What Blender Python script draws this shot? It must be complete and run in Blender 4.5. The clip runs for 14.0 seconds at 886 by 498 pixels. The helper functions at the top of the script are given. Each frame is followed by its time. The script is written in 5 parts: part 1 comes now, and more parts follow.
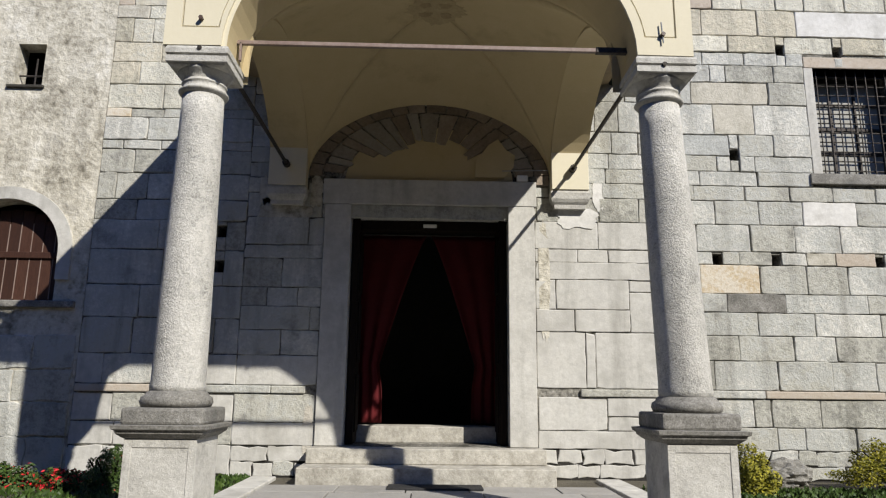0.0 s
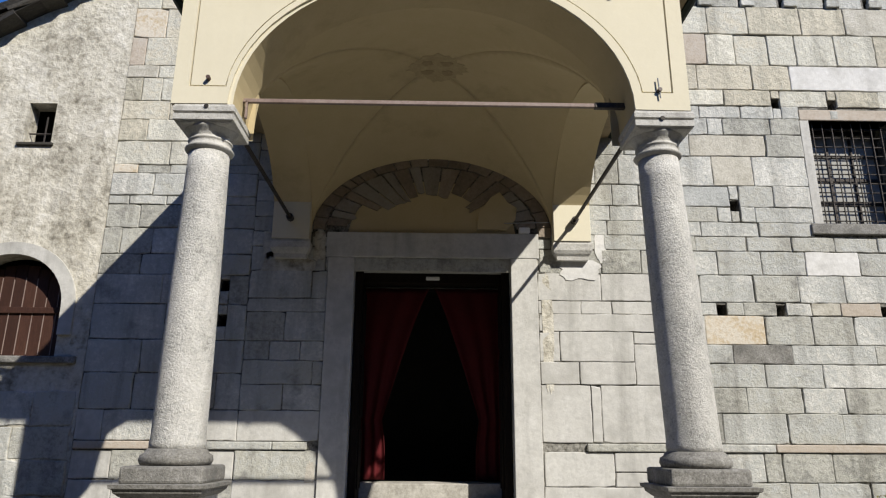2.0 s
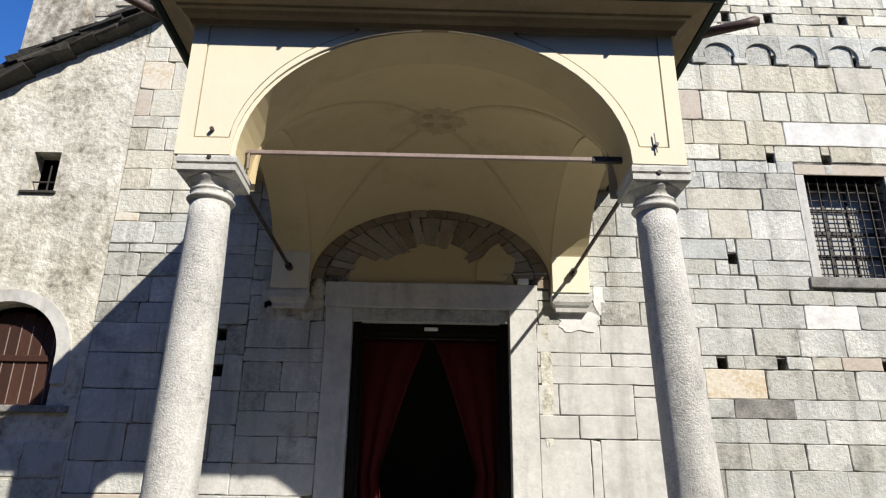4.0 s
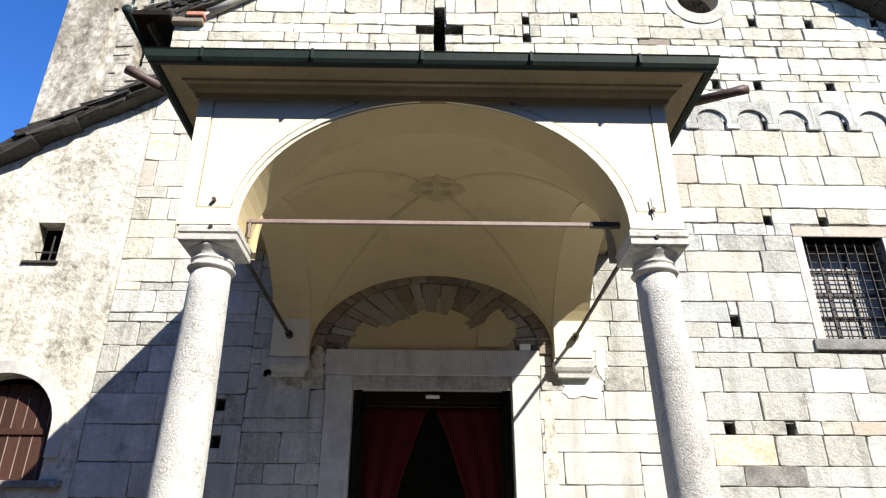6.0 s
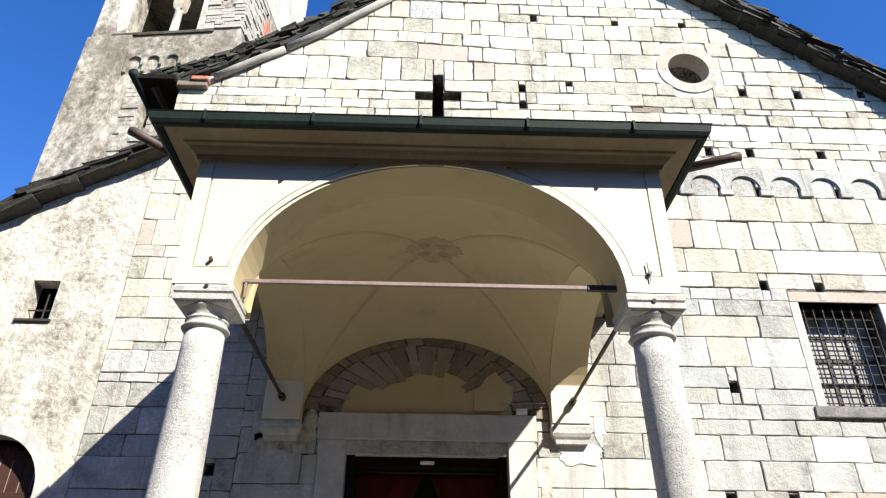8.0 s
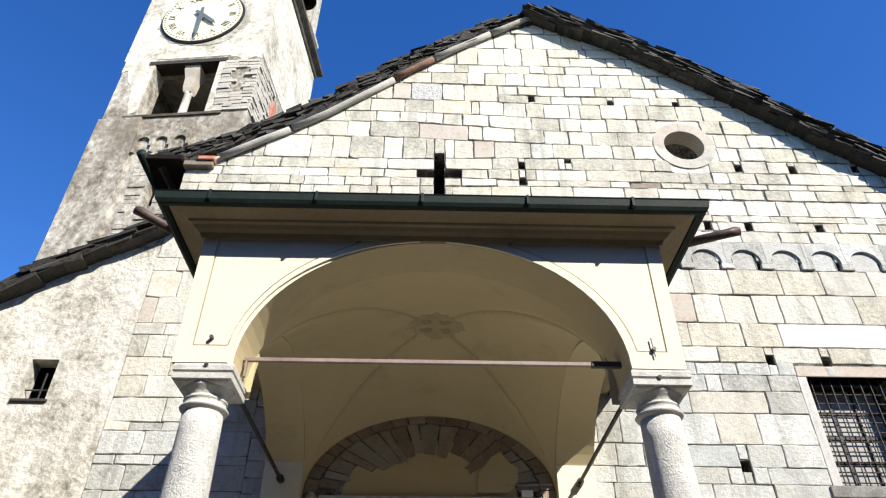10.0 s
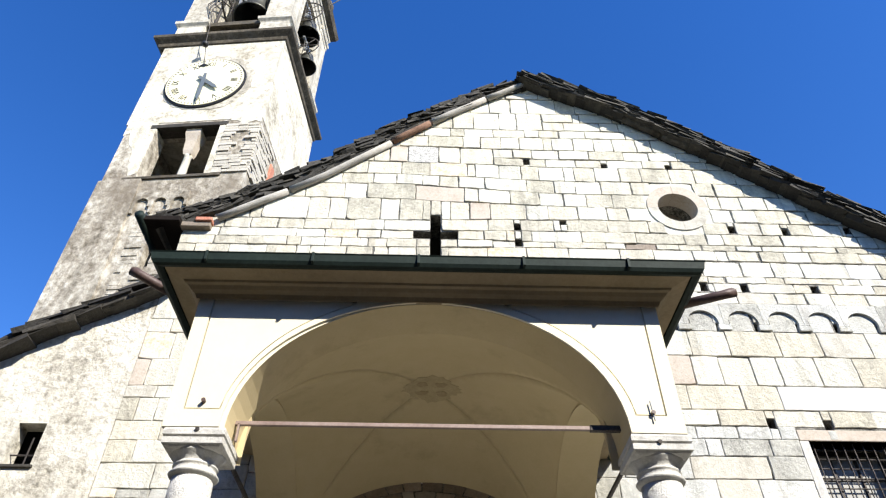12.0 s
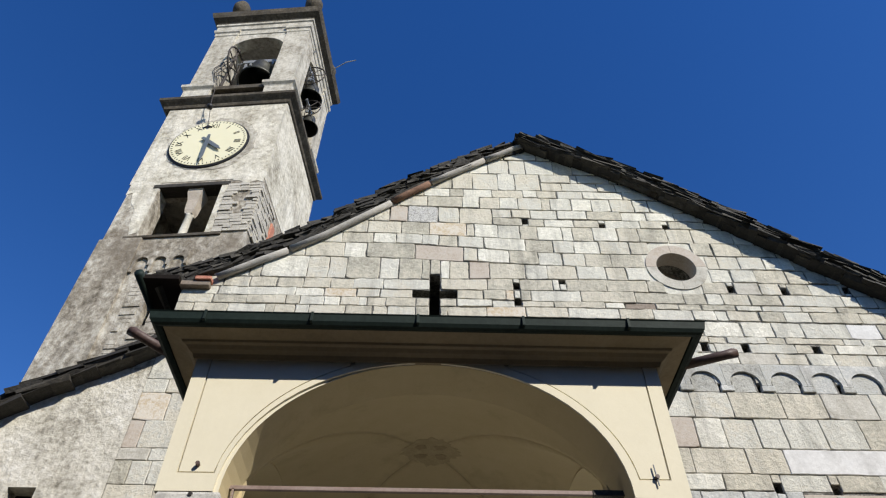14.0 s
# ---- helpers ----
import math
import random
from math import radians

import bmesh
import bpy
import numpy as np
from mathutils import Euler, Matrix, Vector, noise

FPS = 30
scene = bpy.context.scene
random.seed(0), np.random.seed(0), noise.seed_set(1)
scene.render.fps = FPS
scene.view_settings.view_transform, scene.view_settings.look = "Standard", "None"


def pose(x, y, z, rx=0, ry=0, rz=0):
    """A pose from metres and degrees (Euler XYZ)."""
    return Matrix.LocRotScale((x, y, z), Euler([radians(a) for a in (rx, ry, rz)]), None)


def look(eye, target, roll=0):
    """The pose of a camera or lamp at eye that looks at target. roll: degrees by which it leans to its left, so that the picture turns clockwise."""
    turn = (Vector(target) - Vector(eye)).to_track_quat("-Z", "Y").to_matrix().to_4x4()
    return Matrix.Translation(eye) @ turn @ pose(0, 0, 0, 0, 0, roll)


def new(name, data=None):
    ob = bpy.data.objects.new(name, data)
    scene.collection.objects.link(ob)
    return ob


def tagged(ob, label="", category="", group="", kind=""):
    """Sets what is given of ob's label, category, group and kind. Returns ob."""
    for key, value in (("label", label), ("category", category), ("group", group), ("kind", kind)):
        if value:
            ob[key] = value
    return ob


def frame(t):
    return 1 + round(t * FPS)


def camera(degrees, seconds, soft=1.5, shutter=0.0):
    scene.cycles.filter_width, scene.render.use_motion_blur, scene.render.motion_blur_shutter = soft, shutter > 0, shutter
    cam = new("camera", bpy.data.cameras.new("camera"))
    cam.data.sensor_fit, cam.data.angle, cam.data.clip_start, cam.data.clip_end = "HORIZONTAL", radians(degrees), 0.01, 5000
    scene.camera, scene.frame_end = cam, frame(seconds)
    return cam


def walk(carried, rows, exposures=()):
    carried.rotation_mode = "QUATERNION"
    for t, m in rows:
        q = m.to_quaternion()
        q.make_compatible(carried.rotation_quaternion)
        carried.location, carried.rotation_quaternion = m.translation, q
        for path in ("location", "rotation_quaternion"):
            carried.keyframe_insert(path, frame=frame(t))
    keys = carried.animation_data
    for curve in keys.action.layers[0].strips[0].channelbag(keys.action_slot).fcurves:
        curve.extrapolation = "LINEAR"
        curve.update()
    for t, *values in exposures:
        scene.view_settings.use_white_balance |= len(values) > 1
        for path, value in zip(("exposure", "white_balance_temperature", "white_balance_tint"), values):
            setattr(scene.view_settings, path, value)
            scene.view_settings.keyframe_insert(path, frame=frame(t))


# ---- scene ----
cam = camera(65.86, 14.0, soft=1.2)
# seconds, place, yaw, pitch, roll
ROWS = [
    (0.0, -0.0000, -8.5000, 1.0000, -1.332, 11.755, -0.666),
    (0.5, 0.0024, -8.5037, 1.0020, -1.337, 12.293, -0.325),
    (1.0, -0.0013, -8.5098, 1.0024, -1.246, 13.552, -0.538),
    (1.5, 0.0029, -8.5135, 1.0056, -1.016, 14.988, -0.453),
    (2.0, 0.0018, -8.5113, 1.0101, -1.038, 16.058, -0.350),
    (2.5, 0.0003, -8.5110, 1.0132, -1.073, 16.865, -0.349),
    (3.0, -0.0036, -8.5133, 1.0178, -1.147, 17.950, -0.877),
    (5.5, 0.0088, -8.5289, 1.0281, -0.989, 24.094, -0.332),
    (6.0, 0.0118, -8.5335, 1.0359, -0.940, 25.579, -0.198),
    (6.5, 0.0110, -8.5352, 1.0406, -0.954, 26.709, -0.444),
    (7.0, 0.0112, -8.5365, 1.0394, -1.032, 28.041, -0.412),
    (7.5, 0.0053, -8.5332, 1.0407, -1.154, 29.199, -0.570),
    (8.0, 0.0121, -8.5297, 1.0396, -1.211, 30.744, -0.642),
    (8.5, 0.0118, -8.5315, 1.0444, -1.098, 32.784, -0.678),
    (11.0, 0.0142, -8.5460, 1.0550, -1.050, 39.339, -0.169),
    (11.5, 0.0155, -8.5405, 1.0570, -1.233, 40.781, 0.006),
    (12.0, 0.0118, -8.5442, 1.0561, -1.326, 42.050, -0.226),
    (12.5, 0.0090, -8.5483, 1.0563, -1.516, 43.493, -0.227),
    (13.0, 0.0118, -8.5518, 1.0564, -1.288, 44.698, -0.194),
    (13.5, 0.0116, -8.5604, 1.0556, -1.281, 46.004, -0.231),
    (14.0, 0.0087, -8.5604, 1.0535, -1.398, 46.959, -0.242),
]
walk(cam, [(t, pose(x, y, z, 90 + pitch, 0, yaw) @ pose(0, 0, 0, 0, 0, -roll)) for t, x, y, z, yaw, pitch, roll in ROWS],
     exposures=[(0, 0.30), (3.0, 0.28), (5.3, 1.12), (6.5, 1.1), (8.7, 1.03), (10.8, 0.88), (11.5, 1.0), (12.2, 1.1), (12.5, 0.78), (12.7, 0.55), (13.0, 0.32), (14.0, 0.28)])

# ---- light ----
SUN = Vector((2.72, -3.5, 3.45)).normalized()
world = bpy.data.worlds.new("sky")
scene.world = world
world.use_nodes = True
wn = world.node_tree.nodes
sky = wn.new("ShaderNodeTexSky")
sky.sky_type, sky.sun_disc = "NISHITA", False
sky.sun_elevation, sky.sun_rotation = math.asin(SUN.z), math.atan2(SUN.x, SUN.y)
sky.air_density, sky.dust_density, sky.ozone_density = 1.0, 0.12, 2.0
wn["Background"].inputs["Strength"].default_value = 0.118
deep = wn.new("ShaderNodeHueSaturation")
deep.inputs["Hue"].default_value, deep.inputs["Saturation"].default_value, deep.inputs["Value"].default_value = 0.516, 1.36, 1.0
world.node_tree.links.new(sky.outputs[0], deep.inputs["Color"])
world.node_tree.links.new(deep.outputs[0], wn["Background"].inputs["Color"])
sun = new("sun", bpy.data.lights.new("sun", "SUN"))
sun.data.energy, sun.data.angle, sun.data.color = 5.0, radians(0.55), (1.0, 0.95, 0.86)
sun.matrix_world = look(SUN * 30, (0, 0, 0))


# ---- materials ----
def material(name, colours, rough=0.85, grain=40.0, coarse=2.5, bump=0.25, metal=0.0, each="", stain=None, spread=0.25, stretch=(1, 1, 1), spec=0.3, stain_size=1.2, fine_mix=0.35, stain_cut=0.52, lump=0.25, streak=0.0, punch=1.0):
    """Colour from a ramp over coarse noise, grain and each piece's own chance; stain: a second colour in large blots."""
    m = bpy.data.materials.new(name)
    m.use_nodes = True
    t = m.node_tree
    n, link = t.nodes, t.links.new
    bsdf = n["Principled BSDF"]
    bsdf.inputs["Roughness"].default_value, bsdf.inputs["Metallic"].default_value = rough, metal
    bsdf.inputs["Specular IOR Level"].default_value = spec
    geo = n.new("ShaderNodeNewGeometry")
    mp = n.new("ShaderNodeMapping")
    mp.inputs["Scale"].default_value = stretch
    link(geo.outputs["Position"], mp.inputs["Vector"])

    def nz(scale, detail=5.0, ro=0.6):
        x = n.new("ShaderNodeTexNoise")
        x.inputs["Scale"].default_value, x.inputs["Detail"].default_value, x.inputs["Roughness"].default_value = scale, detail, ro
        link(mp.outputs[0], x.inputs["Vector"])
        return x

    def mth(op, a, b):
        x = n.new("ShaderNodeMath")
        x.operation = op
        for s, v in zip(x.inputs, (a, b)):
            if isinstance(v, (int, float)):
                s.default_value = v
            else:
                link(v, s)
        return x.outputs[0]

    big, fine = nz(coarse), nz(grain, 6.0, 0.7)
    mid = nz(coarse * 6, 4.0, 0.65)
    f = mth("MULTIPLY", mth("SUBTRACT", big.outputs["Fac"], 0.5), 2.0 * (1 - fine_mix) * punch)
    f = mth("ADD", f, mth("MULTIPLY", mth("SUBTRACT", mid.outputs["Fac"], 0.5), 1.1 * punch))
    f = mth("ADD", f, mth("MULTIPLY", mth("SUBTRACT", fine.outputs["Fac"], 0.5), 3.4 * fine_mix * punch))
    f = mth("ADD", f, 0.5)
    if each:
        if each == "object":
            chance = n.new("ShaderNodeObjectInfo").outputs["Random"]
        else:
            chance = geo.outputs["Random Per Island"]
        f = mth("ADD", mth("MULTIPLY", f, 1 - spread), mth("MULTIPLY", chance, spread))
    ramp = n.new("ShaderNodeValToRGB")
    for i, c in enumerate(colours):
        p = i / max(1, len(colours) - 1)
        e = ramp.color_ramp.elements[i] if i < 2 and len(colours) > 1 else (ramp.color_ramp.elements[0] if len(colours) == 1 else ramp.color_ramp.elements.new(p))
        e.position, e.color = p, (*c, 1)
    if len(colours) > 2:
        for i, e in enumerate(ramp.color_ramp.elements):
            e.position, e.color = i / (len(colours) - 1), (*colours[i], 1)
    link(f, ramp.inputs[0])
    out = ramp.outputs[0]
    if stain:
        blot = nz(stain_size, 7.0, 0.68)
        cut = n.new("ShaderNodeMapRange")
        cut.inputs["From Min"].default_value, cut.inputs["From Max"].default_value = stain_cut, stain_cut + 0.16
        cut.inputs["To Max"].default_value = 0.8
        link(blot.outputs["Fac"], cut.inputs["Value"])
        mix = n.new("ShaderNodeMix")
        mix.data_type = "RGBA"
        link(cut.outputs[0], mix.inputs["Factor"])
        link(out, mix.inputs["A"])
        mix.inputs["B"].default_value = (*stain, 1)
        out = mix.outputs["Result"]
    if streak:
        m2 = n.new("ShaderNodeMapping")
        m2.inputs["Scale"].default_value = (2.2, 2.2, 0.22)
        link(geo.outputs["Position"], m2.inputs["Vector"])
        s2 = n.new("ShaderNodeTexNoise")
        s2.inputs["Scale"].default_value, s2.inputs["Detail"].default_value, s2.inputs["Roughness"].default_value = 1.6, 7.0, 0.65
        link(m2.outputs[0], s2.inputs["Vector"])
        c2 = n.new("ShaderNodeMapRange")
        c2.inputs["From Min"].default_value, c2.inputs["From Max"].default_value, c2.inputs["To Max"].default_value = 0.5, 0.72, streak
        link(s2.outputs["Fac"], c2.inputs["Value"])
        x2 = n.new("ShaderNodeMix")
        x2.data_type = "RGBA"
        link(c2.outputs[0], x2.inputs["Factor"])
        link(out, x2.inputs["A"])
        x2.inputs["B"].default_value = (0.13, 0.122, 0.10, 1)
        out = x2.outputs["Result"]
    link(out, bsdf.inputs["Base Color"])
    b1 = n.new("ShaderNodeBump")
    b1.inputs["Strength"].default_value, b1.inputs["Distance"].default_value = bump, 0.02
    link(fine.outputs["Fac"], b1.inputs["Height"])
    b2 = n.new("ShaderNodeBump")
    b2.inputs["Strength"].default_value, b2.inputs["Distance"].default_value = bump * lump, 0.06
    link(nz(coarse * 4).outputs["Fac"], b2.inputs["Height"])
    link(b2.outputs[0], b1.inputs["Normal"])
    link(b1.outputs[0], bsdf.inputs["Normal"])
    return m


GREYS = [(0.19, 0.186, 0.165), (0.31, 0.308, 0.275), (0.45, 0.442, 0.39), (0.445, 0.452, 0.425), (0.57, 0.56, 0.51), (0.72, 0.715, 0.675)]
M_STONE = material("ashlar", GREYS, each="object", spread=0.5, grain=28, coarse=3.0, bump=0.75, stain=(0.20, 0.197, 0.18), stain_size=2.6, stain_cut=0.555, fine_mix=0.32, lump=0.3, streak=0.55, punch=1.15)
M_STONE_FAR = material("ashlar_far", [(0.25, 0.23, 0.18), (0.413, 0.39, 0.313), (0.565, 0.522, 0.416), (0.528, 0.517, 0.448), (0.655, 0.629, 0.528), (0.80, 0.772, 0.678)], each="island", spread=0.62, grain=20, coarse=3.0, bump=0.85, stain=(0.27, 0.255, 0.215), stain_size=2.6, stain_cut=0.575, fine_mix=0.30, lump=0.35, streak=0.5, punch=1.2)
M_OCHRE = material("ochre_stone", [(0.42, 0.33, 0.21), (0.52, 0.43, 0.30), (0.60, 0.56, 0.48), (0.56, 0.44, 0.29)], grain=30, coarse=3, bump=0.35)
M_PINK = material("pink_stone", [(0.34, 0.29, 0.23), (0.45, 0.39, 0.32), (0.47, 0.44, 0.385)], grain=30, coarse=3, bump=0.35)
M_WHITE = material("pale_marble", [(0.52, 0.51, 0.48), (0.62, 0.61, 0.58), (0.72, 0.71, 0.68)], grain=20, coarse=3, bump=0.2, stain=(0.40, 0.39, 0.36))
M_MORTAR = material("mortar", [(0.025, 0.024, 0.02), (0.07, 0.066, 0.056), (0.24, 0.23, 0.20), (0.42, 0.405, 0.365)], grain=30, coarse=2.6, bump=0.5)
M_LUNETTE = material("brown_voussoirs", [(0.14, 0.112, 0.085), (0.25, 0.205, 0.16), (0.37, 0.315, 0.255)], each="object", spread=0.45, grain=25, coarse=5, bump=0.5)
M_BROWNGREY = material("brown_grey_voussoirs", [(0.20, 0.18, 0.15), (0.30, 0.275, 0.235), (0.38, 0.355, 0.31)], each="object", spread=0.4, grain=25, coarse=5, bump=0.5)
M_BUFF = material("buff_stone", [(0.38, 0.355, 0.295), (0.49, 0.465, 0.395), (0.58, 0.56, 0.495)], grain=34, coarse=3.4, bump=0.5, stain=(0.27, 0.25, 0.20), stain_size=2.4, streak=0.3)
M_BLUISH = material("blue_grey_stone", [(0.32, 0.325, 0.31), (0.42, 0.43, 0.41), (0.52, 0.525, 0.505)], grain=34, coarse=3.4, bump=0.5, stain=(0.2, 0.2, 0.19), stain_size=2.4)
M_STREAKED = material("streaked_gneiss", [(0.16, 0.155, 0.14), (0.45, 0.44, 0.41), (0.66, 0.65, 0.61)], grain=22, coarse=7, bump=0.5, stretch=(1.6, 1, 4.5), fine_mix=0.6, punch=1.6)
M_EAVES = material("brown_cornice_paint", [(0.22, 0.17, 0.105), (0.275, 0.215, 0.135), (0.32, 0.26, 0.17)], grain=30, coarse=2, bump=0.08)
M_RUBBLE = material("rubble", [(0.30, 0.28, 0.24), (0.44, 0.41, 0.35), (0.55, 0.52, 0.46)], each="island", spread=0.4, grain=22, coarse=4, bump=0.7)
M_GRANITE = material("granite", [(0.27, 0.262, 0.24), (0.46, 0.452, 0.42), (0.56, 0.545, 0.505), (0.63, 0.62, 0.58)], grain=52, coarse=2.5, bump=0.8, fine_mix=0.46, rough=0.8, lump=0.02, punch=1.1, streak=0.3)
M_BASE = material("dark_granite", [(0.09, 0.086, 0.076), (0.21, 0.202, 0.182), (0.37, 0.36, 0.335)], grain=60, coarse=4, bump=0.4, fine_mix=0.5, stain=(0.10, 0.10, 0.095), stain_size=3)
M_PEDESTAL = material("weathered_granite", [(0.34, 0.328, 0.30), (0.48, 0.468, 0.43), (0.58, 0.57, 0.53)], grain=50, coarse=3, bump=0.45, fine_mix=0.35, stain=(0.27, 0.26, 0.24), stain_size=4)
M_CREAM = material("cream_plaster", [(0.62, 0.57, 0.43), (0.66, 0.61, 0.465), (0.70, 0.65, 0.505)], grain=30, coarse=1.2, bump=0.06, rough=0.75, punch=0.5, streak=0.05)
# browner than the cream front: part of the porch shade is in this colour
M_VAULT = material("shaded_vault_plaster", [(0.44, 0.36, 0.205), (0.50, 0.41, 0.24), (0.55, 0.455, 0.28)], grain=50, coarse=0.9, bump=0.08, rough=0.8, punch=0.6, stain=(0.36, 0.29, 0.17), stain_size=1.1, stain_cut=0.56)
M_PLASTER = material("old_plaster", [(0.15, 0.136, 0.104), (0.345, 0.32, 0.26), (0.515, 0.485, 0.405), (0.595, 0.567, 0.49), (0.68, 0.656, 0.585)], grain=12, coarse=1.5, bump=0.7, stain=(0.27, 0.25, 0.21), stain_size=2.3, stain_cut=0.55, fine_mix=0.22, lump=0.6, streak=0.35, punch=1.05)
M_TOWER = material("tower_plaster", [(0.23, 0.20, 0.15), (0.48, 0.445, 0.36), (0.66, 0.622, 0.53), (0.73, 0.70, 0.61)], grain=8, coarse=0.8, bump=1.0, stain=(0.33, 0.295, 0.235), stain_size=1.0, stain_cut=0.56, fine_mix=0.35, streak=0.4, punch=1.1, lump=0.6)
M_TOWER_LOW = material("tower_stained", [(0.10, 0.083, 0.06), (0.24, 0.21, 0.165), (0.42, 0.385, 0.32), (0.58, 0.55, 0.48)], grain=7, coarse=0.9, bump=1.0, stain=(0.16, 0.132, 0.098), stain_size=0.8, stain_cut=0.50, stretch=(1, 1, 0.8), fine_mix=0.45, streak=0.35, punch=1.15, lump=0.6)
M_BELFRY = material("weathered_belfry", [(0.14, 0.122, 0.092), (0.36, 0.33, 0.27), (0.53, 0.50, 0.43), (0.62, 0.595, 0.525)], grain=9, coarse=0.9, bump=0.6, stain=(0.20, 0.18, 0.145), stain_size=1.3, stain_cut=0.56, streak=0.5)
M_CORNICE = material("lichened_cornice", [(0.025, 0.021, 0.015), (0.07, 0.058, 0.041), (0.16, 0.138, 0.105)], grain=12, coarse=1.4, bump=0.6, stain=(0.09, 0.085, 0.075))
M_SURROUND = material("smooth_stone", [(0.36, 0.35, 0.325), (0.50, 0.49, 0.455), (0.62, 0.61, 0.57)], grain=24, coarse=2.2, bump=0.25, stain=(0.34, 0.33, 0.30), stain_size=1.5, streak=0.4, punch=0.7)
M_STEP = material("worn_step_stone", [(0.26, 0.245, 0.21), (0.43, 0.41, 0.36), (0.58, 0.56, 0.505)], grain=26, coarse=2.6, bump=0.4, stain=(0.24, 0.222, 0.185), stain_size=2.4, stain_cut=0.53, streak=0.3)
M_SLATE = material("slate", [(0.011, 0.0105, 0.009), (0.03, 0.027, 0.022), (0.05, 0.045, 0.036), (0.10, 0.088, 0.068)], each="island", spread=0.5, grain=16, coarse=4, bump=0.6, rough=0.7)
M_GUTTER = material("green_painted_metal", [(0.006, 0.012, 0.010), (0.011, 0.021, 0.017), (0.018, 0.03, 0.025)], grain=30, coarse=3, bump=0.1, rough=0.65, spec=0.2)
M_COPPER = material("brown_pipe", [(0.045, 0.028, 0.024), (0.075, 0.048, 0.04), (0.11, 0.075, 0.062)], grain=30, coarse=6, bump=0.2, rough=0.5)
M_IRON = material("old_iron", [(0.025, 0.022, 0.02), (0.05, 0.044, 0.04), (0.09, 0.075, 0.065)], grain=60, coarse=6, bump=0.3, rough=0.6, metal=0.4)
M_ROD = material("painted_rod", [(0.17, 0.12, 0.10), (0.24, 0.18, 0.155), (0.30, 0.24, 0.21)], grain=60, coarse=3, bump=0.1, rough=0.5)
M_WOOD = material("stained_boards", [(0.022, 0.009, 0.006), (0.045, 0.018, 0.011), (0.085, 0.038, 0.024)], each="object", spread=0.4, grain=30, coarse=5, bump=0.3, rough=0.6, stretch=(6, 6, 0.7))
M_DARKWOOD = material("dark_door_wood", [(0.006, 0.0045, 0.004), (0.012, 0.009, 0.007), (0.02, 0.014, 0.010)], grain=30, coarse=5, bump=0.2, rough=0.8, spec=0.1, stretch=(6, 6, 0.6))
M_RUSTBEAM = material("rust_brown_timber", [(0.10, 0.055, 0.035), (0.17, 0.095, 0.06), (0.24, 0.15, 0.10)], grain=30, coarse=4, bump=0.4, stretch=(1, 4, 4))
M_BEAM = material("grey_timber", [(0.20, 0.185, 0.16), (0.34, 0.32, 0.28), (0.42, 0.40, 0.36)], grain=30, coarse=4, bump=0.4, stretch=(1, 4, 4))
M_RED = material("red_curtain", [(0.062, 0.002, 0.004), (0.075, 0.003, 0.005), (0.09, 0.004, 0.006)], grain=200, coarse=3, bump=0.1, rough=0.8)
# near-black: gloom behind openings is put into the colour; also on the unseen walls
M_DARK = material("near_black_gloom", [(0.022, 0.02, 0.018), (0.034, 0.031, 0.027)], grain=10, coarse=2, bump=0.1)
M_PAVE = material("paving", [(0.20, 0.195, 0.18), (0.30, 0.29, 0.27), (0.38, 0.37, 0.345)], each="object", spread=0.45, grain=40, coarse=3, bump=0.35)
M_GROUND = material("earth_and_gravel", [(0.055, 0.05, 0.037), (0.095, 0.085, 0.064), (0.14, 0.127, 0.10)], grain=30, coarse=2, bump=0.8)
M_LEAF = material("green_leaves", [(0.018, 0.036, 0.008), (0.04, 0.075, 0.014), (0.075, 0.12, 0.022)], each="island", spread=0.7, grain=20, coarse=5, bump=0.0, rough=0.55)
M_GOLD = material("yellow_green_leaves", [(0.07, 0.08, 0.009), (0.23, 0.215, 0.018), (0.42, 0.37, 0.03)], each="island", spread=0.7, grain=20, coarse=5, bump=0.0, rough=0.55)
M_PETAL = material("red_petals", [(0.35, 0.008, 0.012), (0.55, 0.012, 0.02), (0.62, 0.03, 0.04)], each="island", spread=0.7, grain=20, coarse=5, bump=0.0, rough=0.5)
M_DIAL = material("cream_dial", [(0.66, 0.62, 0.42), (0.72, 0.68, 0.48), (0.76, 0.72, 0.53)], grain=20, coarse=1, punch=0.4, bump=0.02, rough=0.5)
M_BLACK = material("black_paint", [(0.012, 0.012, 0.013), (0.02, 0.02, 0.021)], grain=20, coarse=3, bump=0.05, rough=0.5)
M_BLUEGREY = material("grey_blue_hand", [(0.09, 0.11, 0.13), (0.14, 0.16, 0.18)], grain=20, coarse=3, bump=0.05, rough=0.45)
M_BRONZE = material("bell_bronze", [(0.04, 0.042, 0.038), (0.075, 0.075, 0.065), (0.11, 0.11, 0.095)], grain=20, coarse=2, bump=0.1, rough=0.45, metal=0.7)
M_STEEL = material("galvanised_steel", [(0.22, 0.23, 0.23), (0.32, 0.33, 0.33), (0.42, 0.43, 0.43)], grain=30, coarse=4, bump=0.1, rough=0.5, metal=0.5)
M_BRICK = material("bare_brick", [(0.30, 0.11, 0.07), (0.42, 0.17, 0.11), (0.50, 0.27, 0.19)], grain=25, coarse=5, bump=0.6)
M_MEDAL = material("faded_painting", [(0.33, 0.265, 0.15), (0.40, 0.325, 0.19), (0.48, 0.395, 0.235)], grain=30, coarse=9, bump=0.1)
M_FADED = material("faded_umber_paint", [(0.25, 0.195, 0.105), (0.31, 0.245, 0.14), (0.38, 0.305, 0.18)], grain=30, coarse=9, bump=0.1)
